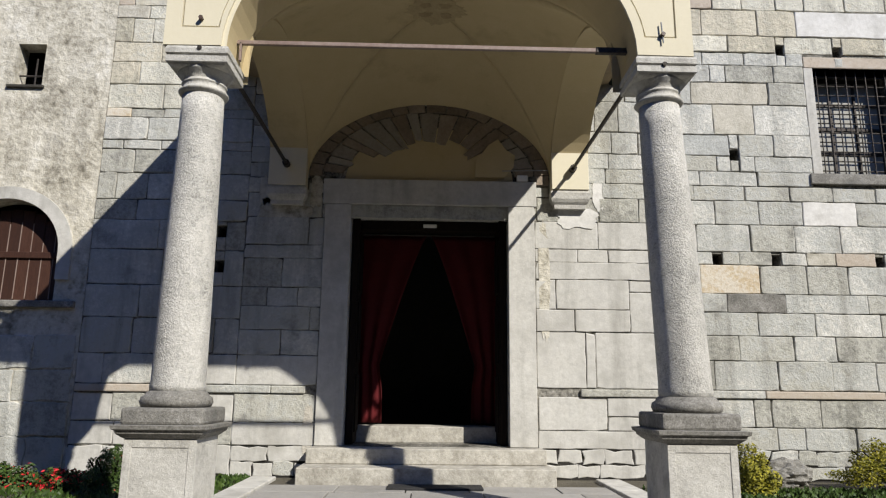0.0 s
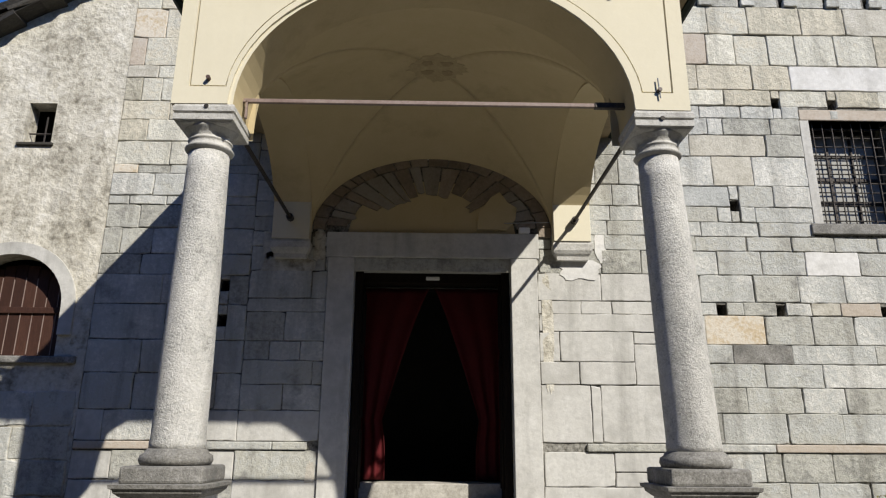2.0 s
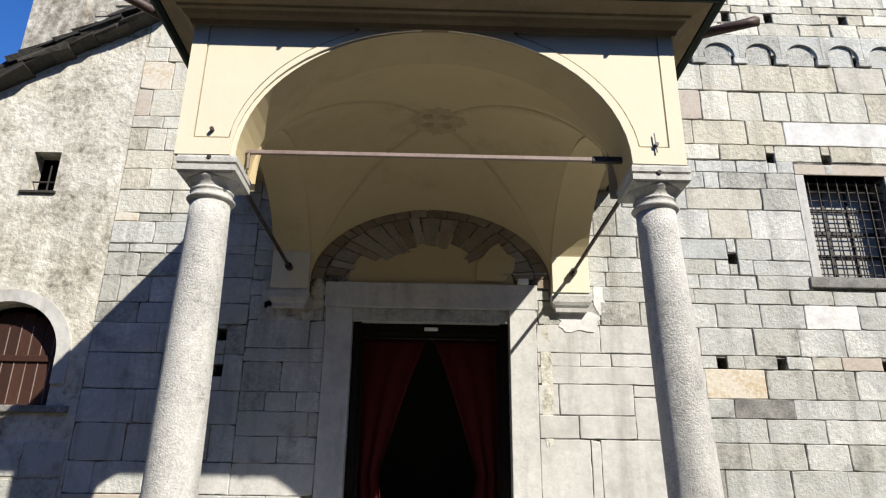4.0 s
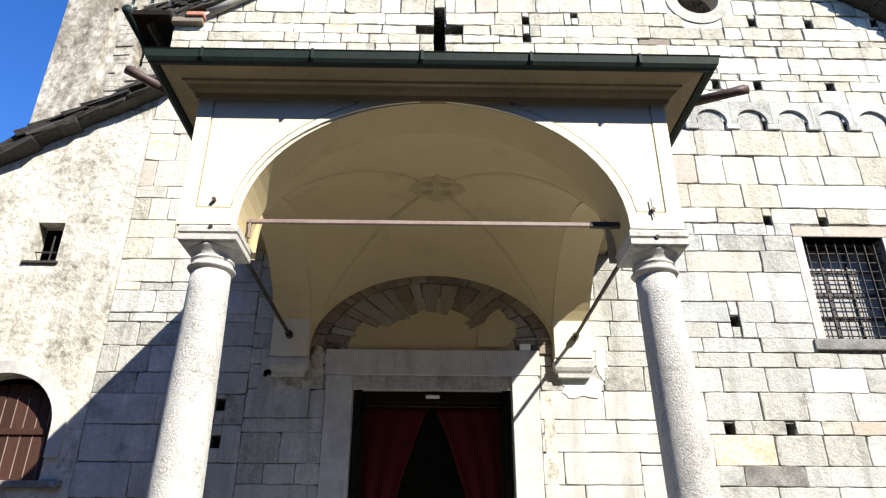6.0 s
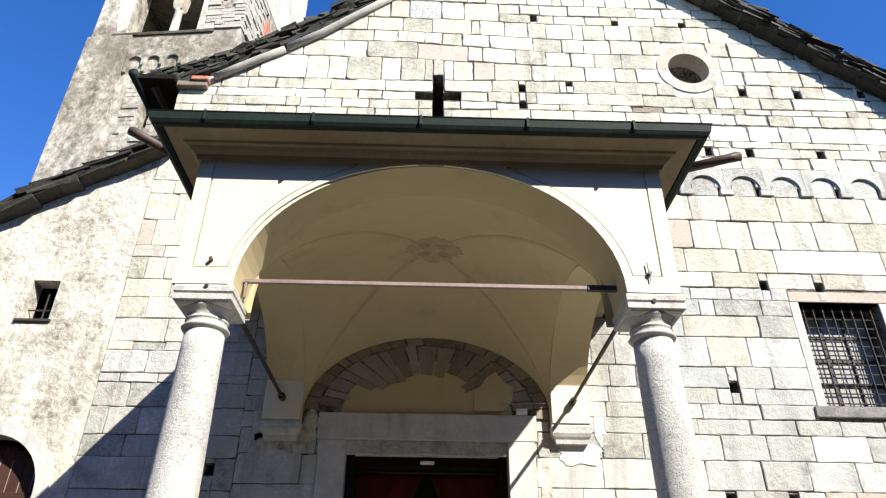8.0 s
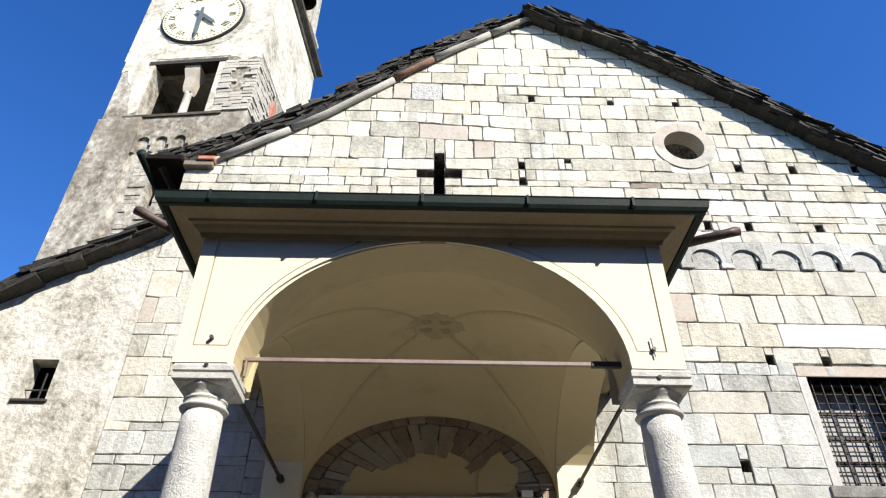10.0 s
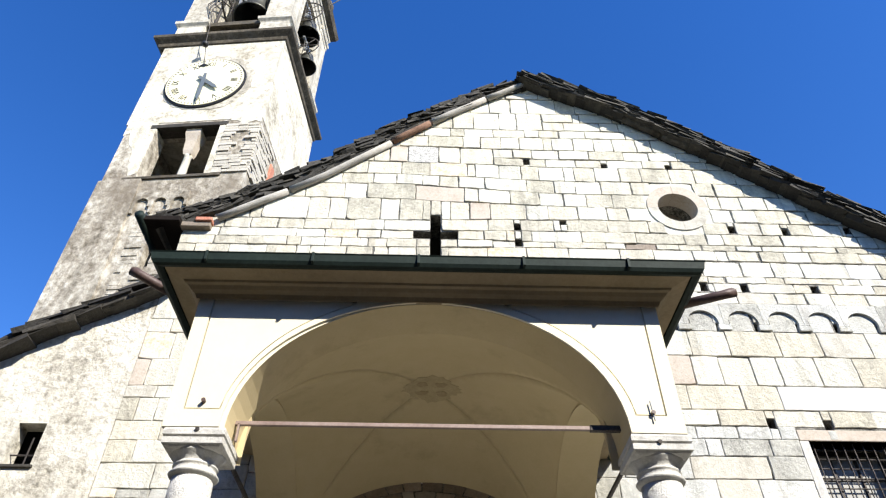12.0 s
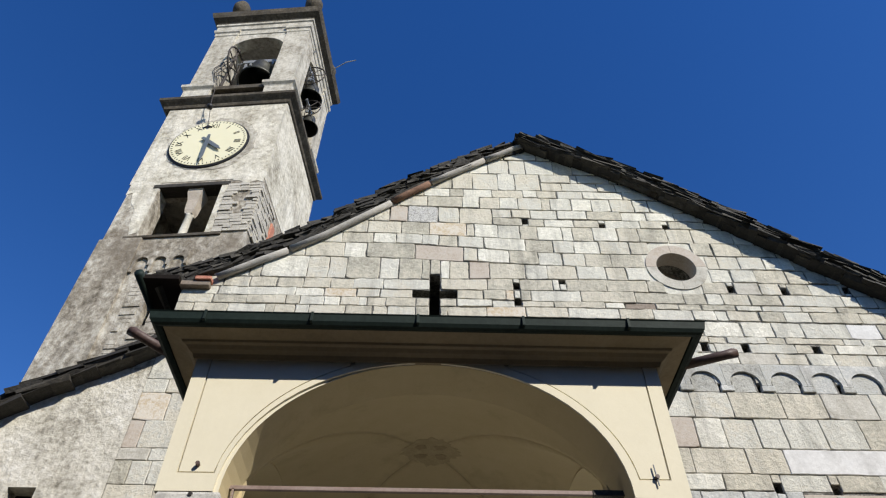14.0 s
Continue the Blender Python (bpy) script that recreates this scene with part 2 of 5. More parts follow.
M_MAT = material("rubber_mat", [(0.02, 0.02, 0.02), (0.04, 0.04, 0.042)], grain=60, coarse=5, bump=0.4)
M_LAMP = material("white_plastic", [(0.72, 0.72, 0.70), (0.78, 0.78, 0.76)], grain=20, coarse=2, bump=0.0, rough=0.4)
M_GLASS = bpy.data.materials.new("dusty_glass")
M_GLASS.use_nodes = True
gb = M_GLASS.node_tree.nodes["Principled BSDF"]
gb.inputs["Base Color"].default_value, gb.inputs["Roughness"].default_value = (0.30, 0.295, 0.27, 1), 0.35
gb.inputs["Specular IOR Level"].default_value = 0.3


# ---- building helpers ----
def part(name, bm, mat, parent=None, label="", smooth=False):
    me = bpy.data.meshes.new(name)
    bmesh.ops.recalc_face_normals(bm, faces=bm.faces)
    bm.to_mesh(me)
    bm.free()
    if mat:
        me.materials.append(mat)
    if smooth:
        for p in me.polygons:
            p.use_smooth = True
    ob = new(name, me)
    if parent:
        ob.parent = parent
    if label:
        ob["label"] = label
    return ob


def thing(name, label, category, group="", kind="", at=(0, 0, 0)):
    ob = new(name)
    ob.empty_display_size = 0.2
    ob.location = at
    return tagged(ob, label, category, group, kind)


def box(bm, x0, x1, y0, y1, z0, z1, bevel=0.0):
    m = Matrix.Translation(((x0 + x1) / 2, (y0 + y1) / 2, (z0 + z1) / 2)) @ Matrix.Diagonal((x1 - x0, y1 - y0, z1 - z0, 1))
    r = bmesh.ops.create_cube(bm, size=1, matrix=m)
    if bevel:
        es = list({e for v in r["verts"] for e in v.link_edges})
        bmesh.ops.bevel(bm, geom=es, offset=bevel, segments=2, affect="EDGES", profile=0.5)
    return bm


def boxed(name, parent, mat, x0, x1, y0, y1, z0, z1, bevel=0.01, label=""):
    return part(name, box(bmesh.new(), x0, x1, y0, y1, z0, z1, bevel), mat, parent, label)


def plate(loops, y0, y1, bm=None):
    """A slab in the xz plane between y0 and y1: loops[0] is its outline, the others are holes."""
    own = bmesh.new()
    edges = []
    for lp in loops:
        vs = [own.verts.new((x, y0, z)) for x, z in lp]
        edges += [own.edges.new((vs[i], vs[(i + 1) % len(vs)])) for i in range(len(vs))]
    bmesh.ops.triangle_fill(own, edges=edges, use_beauty=True, use_dissolve=False)
    r = bmesh.ops.extrude_face_region(own, geom=own.faces[:])
    bmesh.ops.translate(own, verts=[v for v in r["geom"] if isinstance(v, bmesh.types.BMVert)], vec=(0, y1 - y0, 0))
    bmesh.ops.recalc_face_normals(own, faces=own.faces)
    return own


def circle(cx, cz, rx, rz, n=32, a0=0.0, a1=360.0, close=False):
    k = n + 1 if close else n
    return [(cx + rx * math.cos(radians(a0 + (a1 - a0) * i / n)), cz + rz * math.sin(radians(a0 + (a1 - a0) * i / n))) for i in range(k)]


def rect(x0, x1, z0, z1):
    return [(x0, z0), (x1, z0), (x1, z1), (x0, z1)]


def lathe(profile, segs=40, at=(0, 0, 0), bm=None):
    bm = bm or bmesh.new()
    rings = [[bm.verts.new((at[0] + r * math.cos(2 * math.pi * k / segs), at[1] + r * math.sin(2 * math.pi * k / segs), at[2] + z)) for k in range(segs)] for r, z in profile]
    for a, b in zip(rings, rings[1:]):
        for k in range(segs):
            bm.faces.new((a[k], a[(k + 1) % segs], b[(k + 1) % segs], b[k]))
    bm.faces.new(rings[0][::-1])
    bm.faces.new(rings[-1])
    return bm


def tube(pts, r, segs=10, bm=None, closed=False):
    bm = bm or bmesh.new()
    pts = [Vector(p) for p in pts]
    rings = []
    for i, p in enumerate(pts):
        if closed:
            d = pts[(i + 1) % len(pts)] - pts[i - 1]
        else:
            d = pts[min(i + 1, len(pts) - 1)] - pts[max(i - 1, 0)]
        q = d.to_track_quat("Z", "Y")
        rings.append([bm.verts.new(p + q @ Vector((r * math.cos(2 * math.pi * k / segs), r * math.sin(2 * math.pi * k / segs), 0))) for k in range(segs)])
    for a, b in (zip(rings, rings[1:] + rings[:1]) if closed else zip(rings, rings[1:])):
        for k in range(segs):
            bm.faces.new((a[k], a[(k + 1) % segs], b[(k + 1) % segs], b[k]))
    if not closed:
        bm.faces.new(rings[0][::-1])
        bm.faces.new(rings[-1])
    return bm


def frustum(bm, h0, z0, h1, z1, cx=0.0, cy=0.0):
    """A square block of half width h0 at z0 and h1 at z1."""
    lo = [bm.verts.new((cx + sx * h0, cy + sy * h0, z0)) for sx, sy in ((-1, -1), (1, -1), (1, 1), (-1, 1))]
    hi = [bm.verts.new((cx + sx * h1, cy + sy * h1, z1)) for sx, sy in ((-1, -1), (1, -1), (1, 1), (-1, 1))]
    bm.faces.new(lo[::-1])
    bm.faces.new(hi)
    for k in range(4):
        bm.faces.new((lo[k], lo[(k + 1) % 4], hi[(k + 1) % 4], hi[k]))
    return bm


def stacked(profile, cx=0.0, cy=0.0, bm=None):
    """A square moulding: half widths and heights from below upwards."""
    bm = bm or bmesh.new()
    rings = [[bm.verts.new((cx + sx * h, cy + sy * h, z)) for sx, sy in ((-1, -1), (1, -1), (1, 1), (-1, 1))] for h, z in profile]
    for a, b in zip(rings, rings[1:]):
        for k in range(4):
            bm.faces.new((a[k], a[(k + 1) % 4], b[(k + 1) % 4], b[k]))
    bm.faces.new(rings[0][::-1])
    bm.faces.new(rings[-1])
    return bm


# ---- plan ----
APEX_X, APEX_Z, LEFT, RIGHT = 2.05, 13.76, -4.22, 8.35
EAVE_Z = 9.2
DOOR = (-0.98, 1.03, 0.35, 3.24)
WINDOW = (5.2, 6.34, 3.86, 5.37)
OCULUS = (4.43, 9.87, 0.36)
CROSS_V, CROSS_H = (-0.01, 0.17, 8.55, 9.55), (-0.30, 0.46, 9.0, 9.17)
PUTLOGS = [(4.78, 5.62), (5.57, 5.60), (4.03, 4.10), (3.71, 2.69), (4.47, 2.69), (5.82, 2.68), (1.79, 11.04), (3.27, 10.94), (4.49, 10.95), (2.31, 9.45), (1.5, 9.31),
           (1.5, 8.94), (5.27, 9.34), (6.21, 9.31), (7.32, 9.37), (4.44, 8.04), (5.11, 8.03), (6.26, 8.03), (4.47, 7.24), (5.095, 7.25), (5.72, 7.25), (6.345, 7.26), (-2.6, 2.95), (-2.6, 2.5)]


def gable_z(x):
    if x < APEX_X:
        return EAVE_Z + (APEX_Z - EAVE_Z) * (x - LEFT) / (APEX_X - LEFT)
    return EAVE_Z - 0.10 + (APEX_Z - EAVE_Z + 0.10) * (RIGHT - x) / (RIGHT - APEX_X)


# ground: one sheet, level by the wall and falling gently towards the square
bm = bmesh.new()
xs = [-600, -60, -20, -10, -6, -3, 0, 3, 6, 10, 20, 60, 600]
ys = [-600, -60, -20, -9, -7, -5.5, -4.5, -3.9, -2, 0.3, 8, 20, 60, 600]
grid = [[bm.verts.new((x, y, -0.02 - 0.52 * min(1, max(0, (-4.0 - y) / 3.5)))) for x in xs] for y in ys]
for j in range(len(ys) - 1):
    for i in range(len(xs) - 1):
        bm.faces.new((grid[j][i], grid[j][i + 1], grid[j + 1][i + 1], grid[j + 1][i]))
tagged(part("ground", bm, M_GROUND), "earth and gravel ground in front of the church", "ground", kind="structure")

# front wall of the nave
door_hole = rect(*DOOR)
holes = [door_hole, rect(*WINDOW), circle(OCULUS[0], OCULUS[1], OCULUS[2], OCULUS[2], 32)]
v0, v1, w0, w1 = CROSS_V
h0, h1, g0, g1 = CROSS_H
holes.append([(v0, w0), (v1, w0), (v1, g0), (h1, g0), (h1, g1), (v1, g1), (v1, w1), (v0, w1), (v0, g1), (h0, g1), (h0, g0), (v0, g0)])
holes += [rect(x - 0.06, x + 0.06, z - 0.075, z + 0.075) for x, z in PUTLOGS]
outline = [(LEFT, -0.3), (RIGHT, -0.3), (RIGHT, gable_z(RIGHT)), (APEX_X, APEX_Z), (LEFT, EAVE_Z)]
wall_front = tagged(part("wall_front", plate([outline] + holes, 0.005, 0.62), M_MORTAR), "church front of coursed grey ashlar with dark open joints", "wall", kind="structure")

# the rest of the nave closes the dim inside
for nm, x0, x1, y0, y1, z1 in (("wall_left", LEFT, LEFT + 0.55, 0.62, 16.0, EAVE_Z), ("wall_right", RIGHT - 0.55, RIGHT, 0.62, 16.0, EAVE_Z - 0.4), ("wall_back", LEFT + 0.55, RIGHT - 0.55, 15.4, 16.0, 9.0)):
    tagged(boxed(nm, None, M_PLASTER, x0, x1, y0, y1, -0.3, z1, 0.0), "plain stone wall of the nave", "wall", kind="structure")
tagged(boxed("floor", None, M_DARK, LEFT + 0.55, RIGHT - 0.55, 0.0, 15.4, -0.1, 0.345, 0.0), "church floor with the unlit gloom put into its colour", "floor", kind="structure")
# lobby behind the door, its gloom put into a near-black colour
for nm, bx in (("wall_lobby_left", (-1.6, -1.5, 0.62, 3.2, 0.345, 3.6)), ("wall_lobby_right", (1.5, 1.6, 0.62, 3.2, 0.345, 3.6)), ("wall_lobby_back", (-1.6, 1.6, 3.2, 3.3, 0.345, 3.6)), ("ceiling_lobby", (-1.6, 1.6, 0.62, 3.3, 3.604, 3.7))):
    tagged(boxed(nm, None, M_DARK, *bx, 0.0), "near-black box standing for the unlit lobby behind the church door", "wall", kind="structure")

# nave roof: stone slabs on two slopes, laid in courses that show as ragged edges along the gable
rng = random.Random(4)


def slope_slabs(x_eave, z_eave, x_top, z_top, y_front, y_back, name, parent, thick=0.45, sag=(0.0, 0.0), step=0.13, loose=1.0, size=(0.2, 0.42, 0.03, 0.065)):
    """Ragged stone slabs stacked along a rising verge, hung below its upper line; sag bends that line; one mesh."""
    bm = bmesh.new()
    d = Vector((x_top - x_eave, 0, z_top - z_eave))
    length = d.length
    n = int(length / step)
    d.normalize()
    up = Vector((-d.z, 0, d.x)) if d.x > 0 else Vector((d.z, 0, -d.x))

    def line(s):
        f = s / length
        return Vector((x_eave, 0, z_eave)) + d * s + up * (sag[0] * math.sin(math.pi * f) + sag[1] * math.sin(2 * math.pi * f))

    quads = ((0, 1, 2, 3), (7, 6, 5, 4), (0, 4, 5, 1), (1, 5, 6, 2), (2, 6, 7, 3), (3, 7, 4, 0))
    layers = max(2, int(thick / (size[2] + size[3]) * 2.2))
    for i in range(n + 1):
        for layer in range(layers):
            s = min(length, max(0.0, (i + rng.uniform(-0.4, 0.4)) * step))
            ln, th = rng.uniform(size[0], size[1]), rng.uniform(size[2], size[3])
            a = line(s) + up * (-th - thick * layer / layers + rng.uniform(-0.03, 0.025))
            lift = rng.uniform(0.0, 0.16) * ln * loose
            y0 = y_front + 0.04 * layer / layers + rng.uniform(-0.035, 0.035)
            vs = []
            for yy in (y0, y0 + 0.9):
                for q, h in ((-ln / 2, lift), (ln / 2, -lift * 0.4), (ln / 2, th - lift * 0.4), (-ln / 2, th * 0.8 + lift)):
                    p = a + d * (q + rng.uniform(-0.03, 0.03)) + up * (h + rng.uniform(-0.008, 0.008))
                    vs.append(bm.verts.new((p.x, yy + rng.uniform(-0.05, 0.05), p.z)))
            for f in quads:
                bm.faces.new([vs[k] for k in f])
    # the deck behind the ragged edge
    for k in range(12):
        a, b = line(length * k / 12) - up * (thick * 0.9), line(length * (k + 1) / 12) - up * (thick * 0.9)
        vs = [bm.verts.new((p.x, y, p.z)) for y in (y_front + 0.07, y_back) for p in (a, b, b + up * thick * 0.75, a + up * thick * 0.75)]
        for f in quads:
            bm.faces.new([vs[k] for k in f])
    return part(name, bm, M_SLATE, parent)


nave_roof = thing("nave_roof", "dark stone slab roof of the nave with ragged verges", "roof", kind="structure")
# unseen dark walls added to hold back skylight and ground bounce
square = tagged(boxed('wall_square', None, M_DARK, -34, 34, -18, -17, -0.6, 11.0, 0.0), 'unseen dark wall added to cut skylight and ground bounce', 'wall', kind='structure')
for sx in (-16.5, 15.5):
    tagged(boxed('wall_square_side', None, M_DARK, sx, sx + 1, -17, 0, -0.6, 9.0, 0.0), 'unseen dark side wall added to cut skylight', 'wall', kind='structure')
slope_slabs(-4.68, 9.38, 2.1, 13.82, -0.10, 16.2, "roof_slope", nave_roof, thick=0.35, sag=(-0.02, -0.165), step=0.17, loose=1.0, size=(0.2, 0.4, 0.05, 0.095))
slope_slabs(8.95, 8.72, 2.06, 13.62, -0.30, 16.2, "roof_slope", nave_roof, thick=0.27, sag=(0.15, -0.10), step=0.15, loose=0.4, size=(0.34, 0.6, 0.035, 0.06))


def verge_beam(lo, hi, f0, f1, r, mat, bend=0.0):
    pts = []
    for f in (f0 + 0.004, (f0 * 2 + f1) / 3, (f0 + f1 * 2) / 3, f1 - 0.004):
        pts.append(Vector(lo).lerp(Vector(hi), f) + Vector((0, rng.uniform(-0.012, 0.012), rng.uniform(-0.012, 0.012) - bend * math.sin(2 * math.pi * f))))
    part("verge_beam", tube(pts, r, 12), mat, nave_roof, "round verge timber", smooth=True)


for f0, f1, mat in ((0.0, 0.2, M_BEAM), (0.2, 0.51, M_BEAM), (0.51, 0.64, M_RUSTBEAM), (0.64, 0.84, M_BEAM), (0.84, 1.0, M_BEAM)):
    verge_beam((-3.69, -0.075, 9.3), (2.0, -0.075, 13.5), f0, f1, 0.066, mat, 0.11)
for k in range(8):
    verge_beam((2.1, -0.1, 13.63), (8.6, -0.1, 8.81), k / 8, (k + 1) / 8, 0.085, M_CORNICE)
# left eave of the nave with its gutter
box_bm = box(bmesh.new(), LEFT - 0.6, LEFT, -0.25, 16.0, EAVE_Z - 0.12, EAVE_Z - 0.02, 0.01)
part("eave_soffit", box_bm, M_DARKWOOD, nave_roof)
part("eave_gutter", tube([(LEFT - 0.66, -0.32, EAVE_Z - 0.06), (LEFT - 0.66, 16, EAVE_Z - 0.06)], 0.08), M_GUTTER, nave_roof, "green metal gutter", smooth=True)

# ---- left annex ----
AW = (-5.98, -4.6)   # arched window
arch_loop = [(AW[0], 2.04), (AW[1], 2.04)] + circle((AW[0] + AW[1]) / 2, 2.66, (AW[1] - AW[0]) / 2, 0.66, 24, 0, 180, True)
annex_out = [(-12.0, -0.3), (LEFT, -0.3), (LEFT, 7.75), (-12.0, 2.35)]
annex = tagged(part("wall_annex", plate([annex_out, arch_loop, rect(-5.47, -5.1, 4.87, 5.46)], -0.012, 0.24), M_PLASTER), "rough stained old plaster wall beside the church", "wall", kind="structure")
annex_roof = thing("annex_roof", "dark slate lean-to roof against the nave", "roof", kind="structure")
slope_slabs(-12.3, 2.78, LEFT, 7.86, -0.28, 9.0, "roof_slope", annex_roof, thick=0.19, step=0.24, loose=0.7, size=(0.42, 0.75, 0.06, 0.12))
tagged(boxed("wall_annex_back", None, M_PLASTER, -12.0, -11.6, 0.5, 9.0, -0.3, 2.3, 0.0), "plain plaster wall of the annex", "wall", kind="structure")

# ---- porch ----
PX, PY0, PY1, SPRING = 2.10, -3.5, -3.04, 3.64
porch = thing("porch", "cream plastered vaulted porch over the church door", "porch", at=(0, -1.75, 0))
porch.matrix_world = Matrix.Identity(4)
INNER = 1.63
TOP = 5.06
arch = circle(0.02, SPRING, INNER, 1.27, 40, 180, 0, True)
front = [(-PX, SPRING)] + arch + [(PX, SPRING), (PX, TOP), (-PX, TOP)]
fa = part("front_arch", plate([front], PY0, PY1), M_CREAM, porch)
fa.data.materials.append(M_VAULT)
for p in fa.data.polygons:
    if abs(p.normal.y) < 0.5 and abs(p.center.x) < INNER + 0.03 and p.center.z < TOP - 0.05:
        p.material_index = 1  # soffit takes the darker vault colour to carry its shade
# raised plain border round each spandrel, leaving a sunk field
def spandrel(s):
    out = [(s * (PX - 0.0), SPRING + 0.0), (s * PX, TOP), (s * 0.0, TOP), (s * 0.0, SPRING + 1.27 + 0.01)]
    out += [(0.02 * s + s * INNER * math.sin(radians(a)), SPRING + 1.27 * math.cos(radians(a)) + 0.004) for a in range(6, 91, 6)]
    fld = [(s * (PX - 0.13), SPRING + 0.155), (s * (PX - 0.13), TOP - 0.02), (s * 0.62, TOP - 0.02)]
    fld += [(0.02 + s * 1.705 * math.sin(radians(a)), SPRING + 1.35 * math.cos(radians(a))) for a in range(24, 82, 4)]
    fld += [(0.02 + s * 1.69, SPRING + 0.155)]
    return plate([out, fld], PY0 - 0.022, PY0 - 0.002)


def spandrel_field(s):
    """The flat field, parted from its border by a narrow groove."""
    w = 0.013
    fld = [(s * (PX - 0.13 - w), SPRING + 0.155 + w), (s * (PX - 0.13 - w), TOP - 0.02), (s * 0.70, TOP - 0.02)]
    fld += [(0.02 + s * (1.705 + w) * math.sin(radians(a)), SPRING + (1.35 + w) * math.cos(radians(a))) for a in range(25, 81, 4)]
    fld += [(0.02 + s * (1.69 + w), SPRING + 0.155 + w)]
    return plate([fld], PY0 - 0.017, PY0 - 0.001)


for s in (-1, 1):
    part("spandrel_border", spandrel(s), M_CREAM, porch)
    part("spandrel_field", spandrel_field(s), M_CREAM, porch)
# side arches in the yz plane, in the shade-darkened vault colour
XI, MID = 1.565, 0.012
yc, yr = (-0.03 + PY1) / 2, (PY1 + 0.03) / -2
side = [(yc + yr * math.cos(radians(a)), SPRING - 0.1 + 1.2 * math.sin(radians(a))) for a in range(0, 181, 5)]
side = side + [(PY1, TOP), (-0.03, TOP)]
for s in (-1, 1):
    b = plate([side], 0, 0.475)
    for v in b.verts:
        v.co = Vector((MID + s * (XI + v.co.y), v.co.x, v.co.z))
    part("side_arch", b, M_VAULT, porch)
# domed groin vault with crisp groins; it drops lower at the church wall than at the front arch
NX = NY = 56


def bay_half(y):
    return XI + 0.075 * max(0.0, min(1.0, (yc - y) / yr))


def vault_z(x, y):
    u, w = min(1, abs(x - MID) / bay_half(y)), min(1, abs(y - yc) / yr)
    rise = 1.27 - 0.21 * (max(-1, min(1, (y - yc) / yr)) + 1) / 2
    z1 = SPRING + (rise + 0.38 * (1 - w * w)) * math.sqrt(max(0, 1 - u * u))
    z2 = SPRING + (1.10 + 0.445 * (1 - u * u)) * math.sqrt(max(0, 1 - w * w))
    return max(z1, z2)


bay_y = [yc + yr * math.sin(math.pi / 2 * (2 * j / NY - 1)) for j in range(NY + 1)]
grid_xyz = [[(MID + bay_half(y) * math.sin(math.pi / 2 * (2 * i / NX - 1)), y) for i in range(NX + 1)] for y in bay_y]
for side_of in range(4):
    bm, seen = bmesh.new(), {}

    def crown(j, i):
        if (j, i) not in seen:
            x, y = grid_xyz[j][i]
            seen[j, i] = bm.verts.new((x, y, vault_z(x, y)))
        return seen[j, i]

    half_n = NX // 2
    for j in range(NY):
        for i in range(NX):
            p = [(j, i), (j, i + 1), (j + 1, i + 1), (j + 1, i)]
            tris = [p]
            if i == j:
                tris = [(p[0], p[1], p[2]), (p[0], p[2], p[3])]
            elif i + j == NX - 1:
                tris = [(p[0], p[1], p[3]), (p[1], p[2], p[3])]
            for f in tris:
                cj, ci = sum(q[0] for q in f) / len(f) - half_n, sum(q[1] for q in f) / len(f) - half_n
                k = (0 if cj < 0 else 2) if abs(cj) > abs(ci) else (1 if ci > 0 else 3)
                if k == side_of:
                    bm.faces.new([crown(*q) for q in f])
    r = bmesh.ops.extrude_face_region(bm, geom=bm.faces[:])
    bmesh.ops.translate(bm, verts=[v for v in r["geom"] if isinstance(v, bmesh.types.BMVert)], vec=(0, 0, 0.08))
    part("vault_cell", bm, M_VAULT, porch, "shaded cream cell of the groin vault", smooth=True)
# cornice round three sides, swept as flat mouldings
def rim(name, mat, prof, label=""):
    """prof: (outset, z) pairs from below upwards; runs round the front and both sides."""
    b = bmesh.new()
    rr = []
    for o, z in prof:
        rr.append([b.verts.new(p) for p in ((-PX - o, -0.02, z), (-PX - o, PY0 - o, z), (PX + o, PY0 - o, z), (PX + o, -0.02, z))])
    for a, c in zip(rr, rr[1:] + rr[:1]):
        for k in range(3):
            b.faces.new((a[k], a[k + 1], c[k + 1], c[k]))
    b.faces.new([q[0] for q in rr])
    b.faces.new([q[3] for q in rr][::-1])
    return part(name, b, mat, porch, label)
rim("cornice", M_EAVES, [(-0.1, 4.912), (0.03, 4.912), (0.05, 4.955), (0.085, 4.98), (0.11, 5.01), (0.14, 5.02), (0.15, 5.04), (0.29, 5.065), (0.29, 5.13), (-0.1, 5.13)], "moulded plaster cornice")
rim("gutter", M_GUTTER, [(0.30, 5.055), (0.34, 5.04), (0.37, 5.05), (0.39, 5.08), (0.402, 5.145), (0.412, 5.158), (0.385, 5.158), (0.375, 5.09), (0.30, 5.085)], "dark green metal gutter")
bm = bmesh.new()
e = [(-PX - 0.36, PY0 - 0.36), (PX + 0.36, PY0 - 0.36), (PX + 0.36, -0.0), (-PX - 0.36, -0.0)]
lo = [bm.verts.new((x, y, 5.10)) for x, y in e]
l2 = [bm.verts.new((x, y, 5.15)) for x, y in e]
hi = [bm.verts.new(p) for p in ((-0.9, -0.0, 6.1), (0.9, -0.0, 6.1))]
for k in range(4):
    bm.faces.new((lo[k], lo[(k + 1) % 4], l2[(k + 1) % 4], l2[k]))
bm.faces.new((l2[0], l2[1], hi[1], hi[0]))
bm.faces.new((l2[1], l2[2], hi[1]))
bm.faces.new((l2[3], l2[0], hi[0]))
bm.faces.new((l2[2], l2[3], hi[0], hi[1]))
part("roof", bm, M_SLATE, porch, "low slate roof")

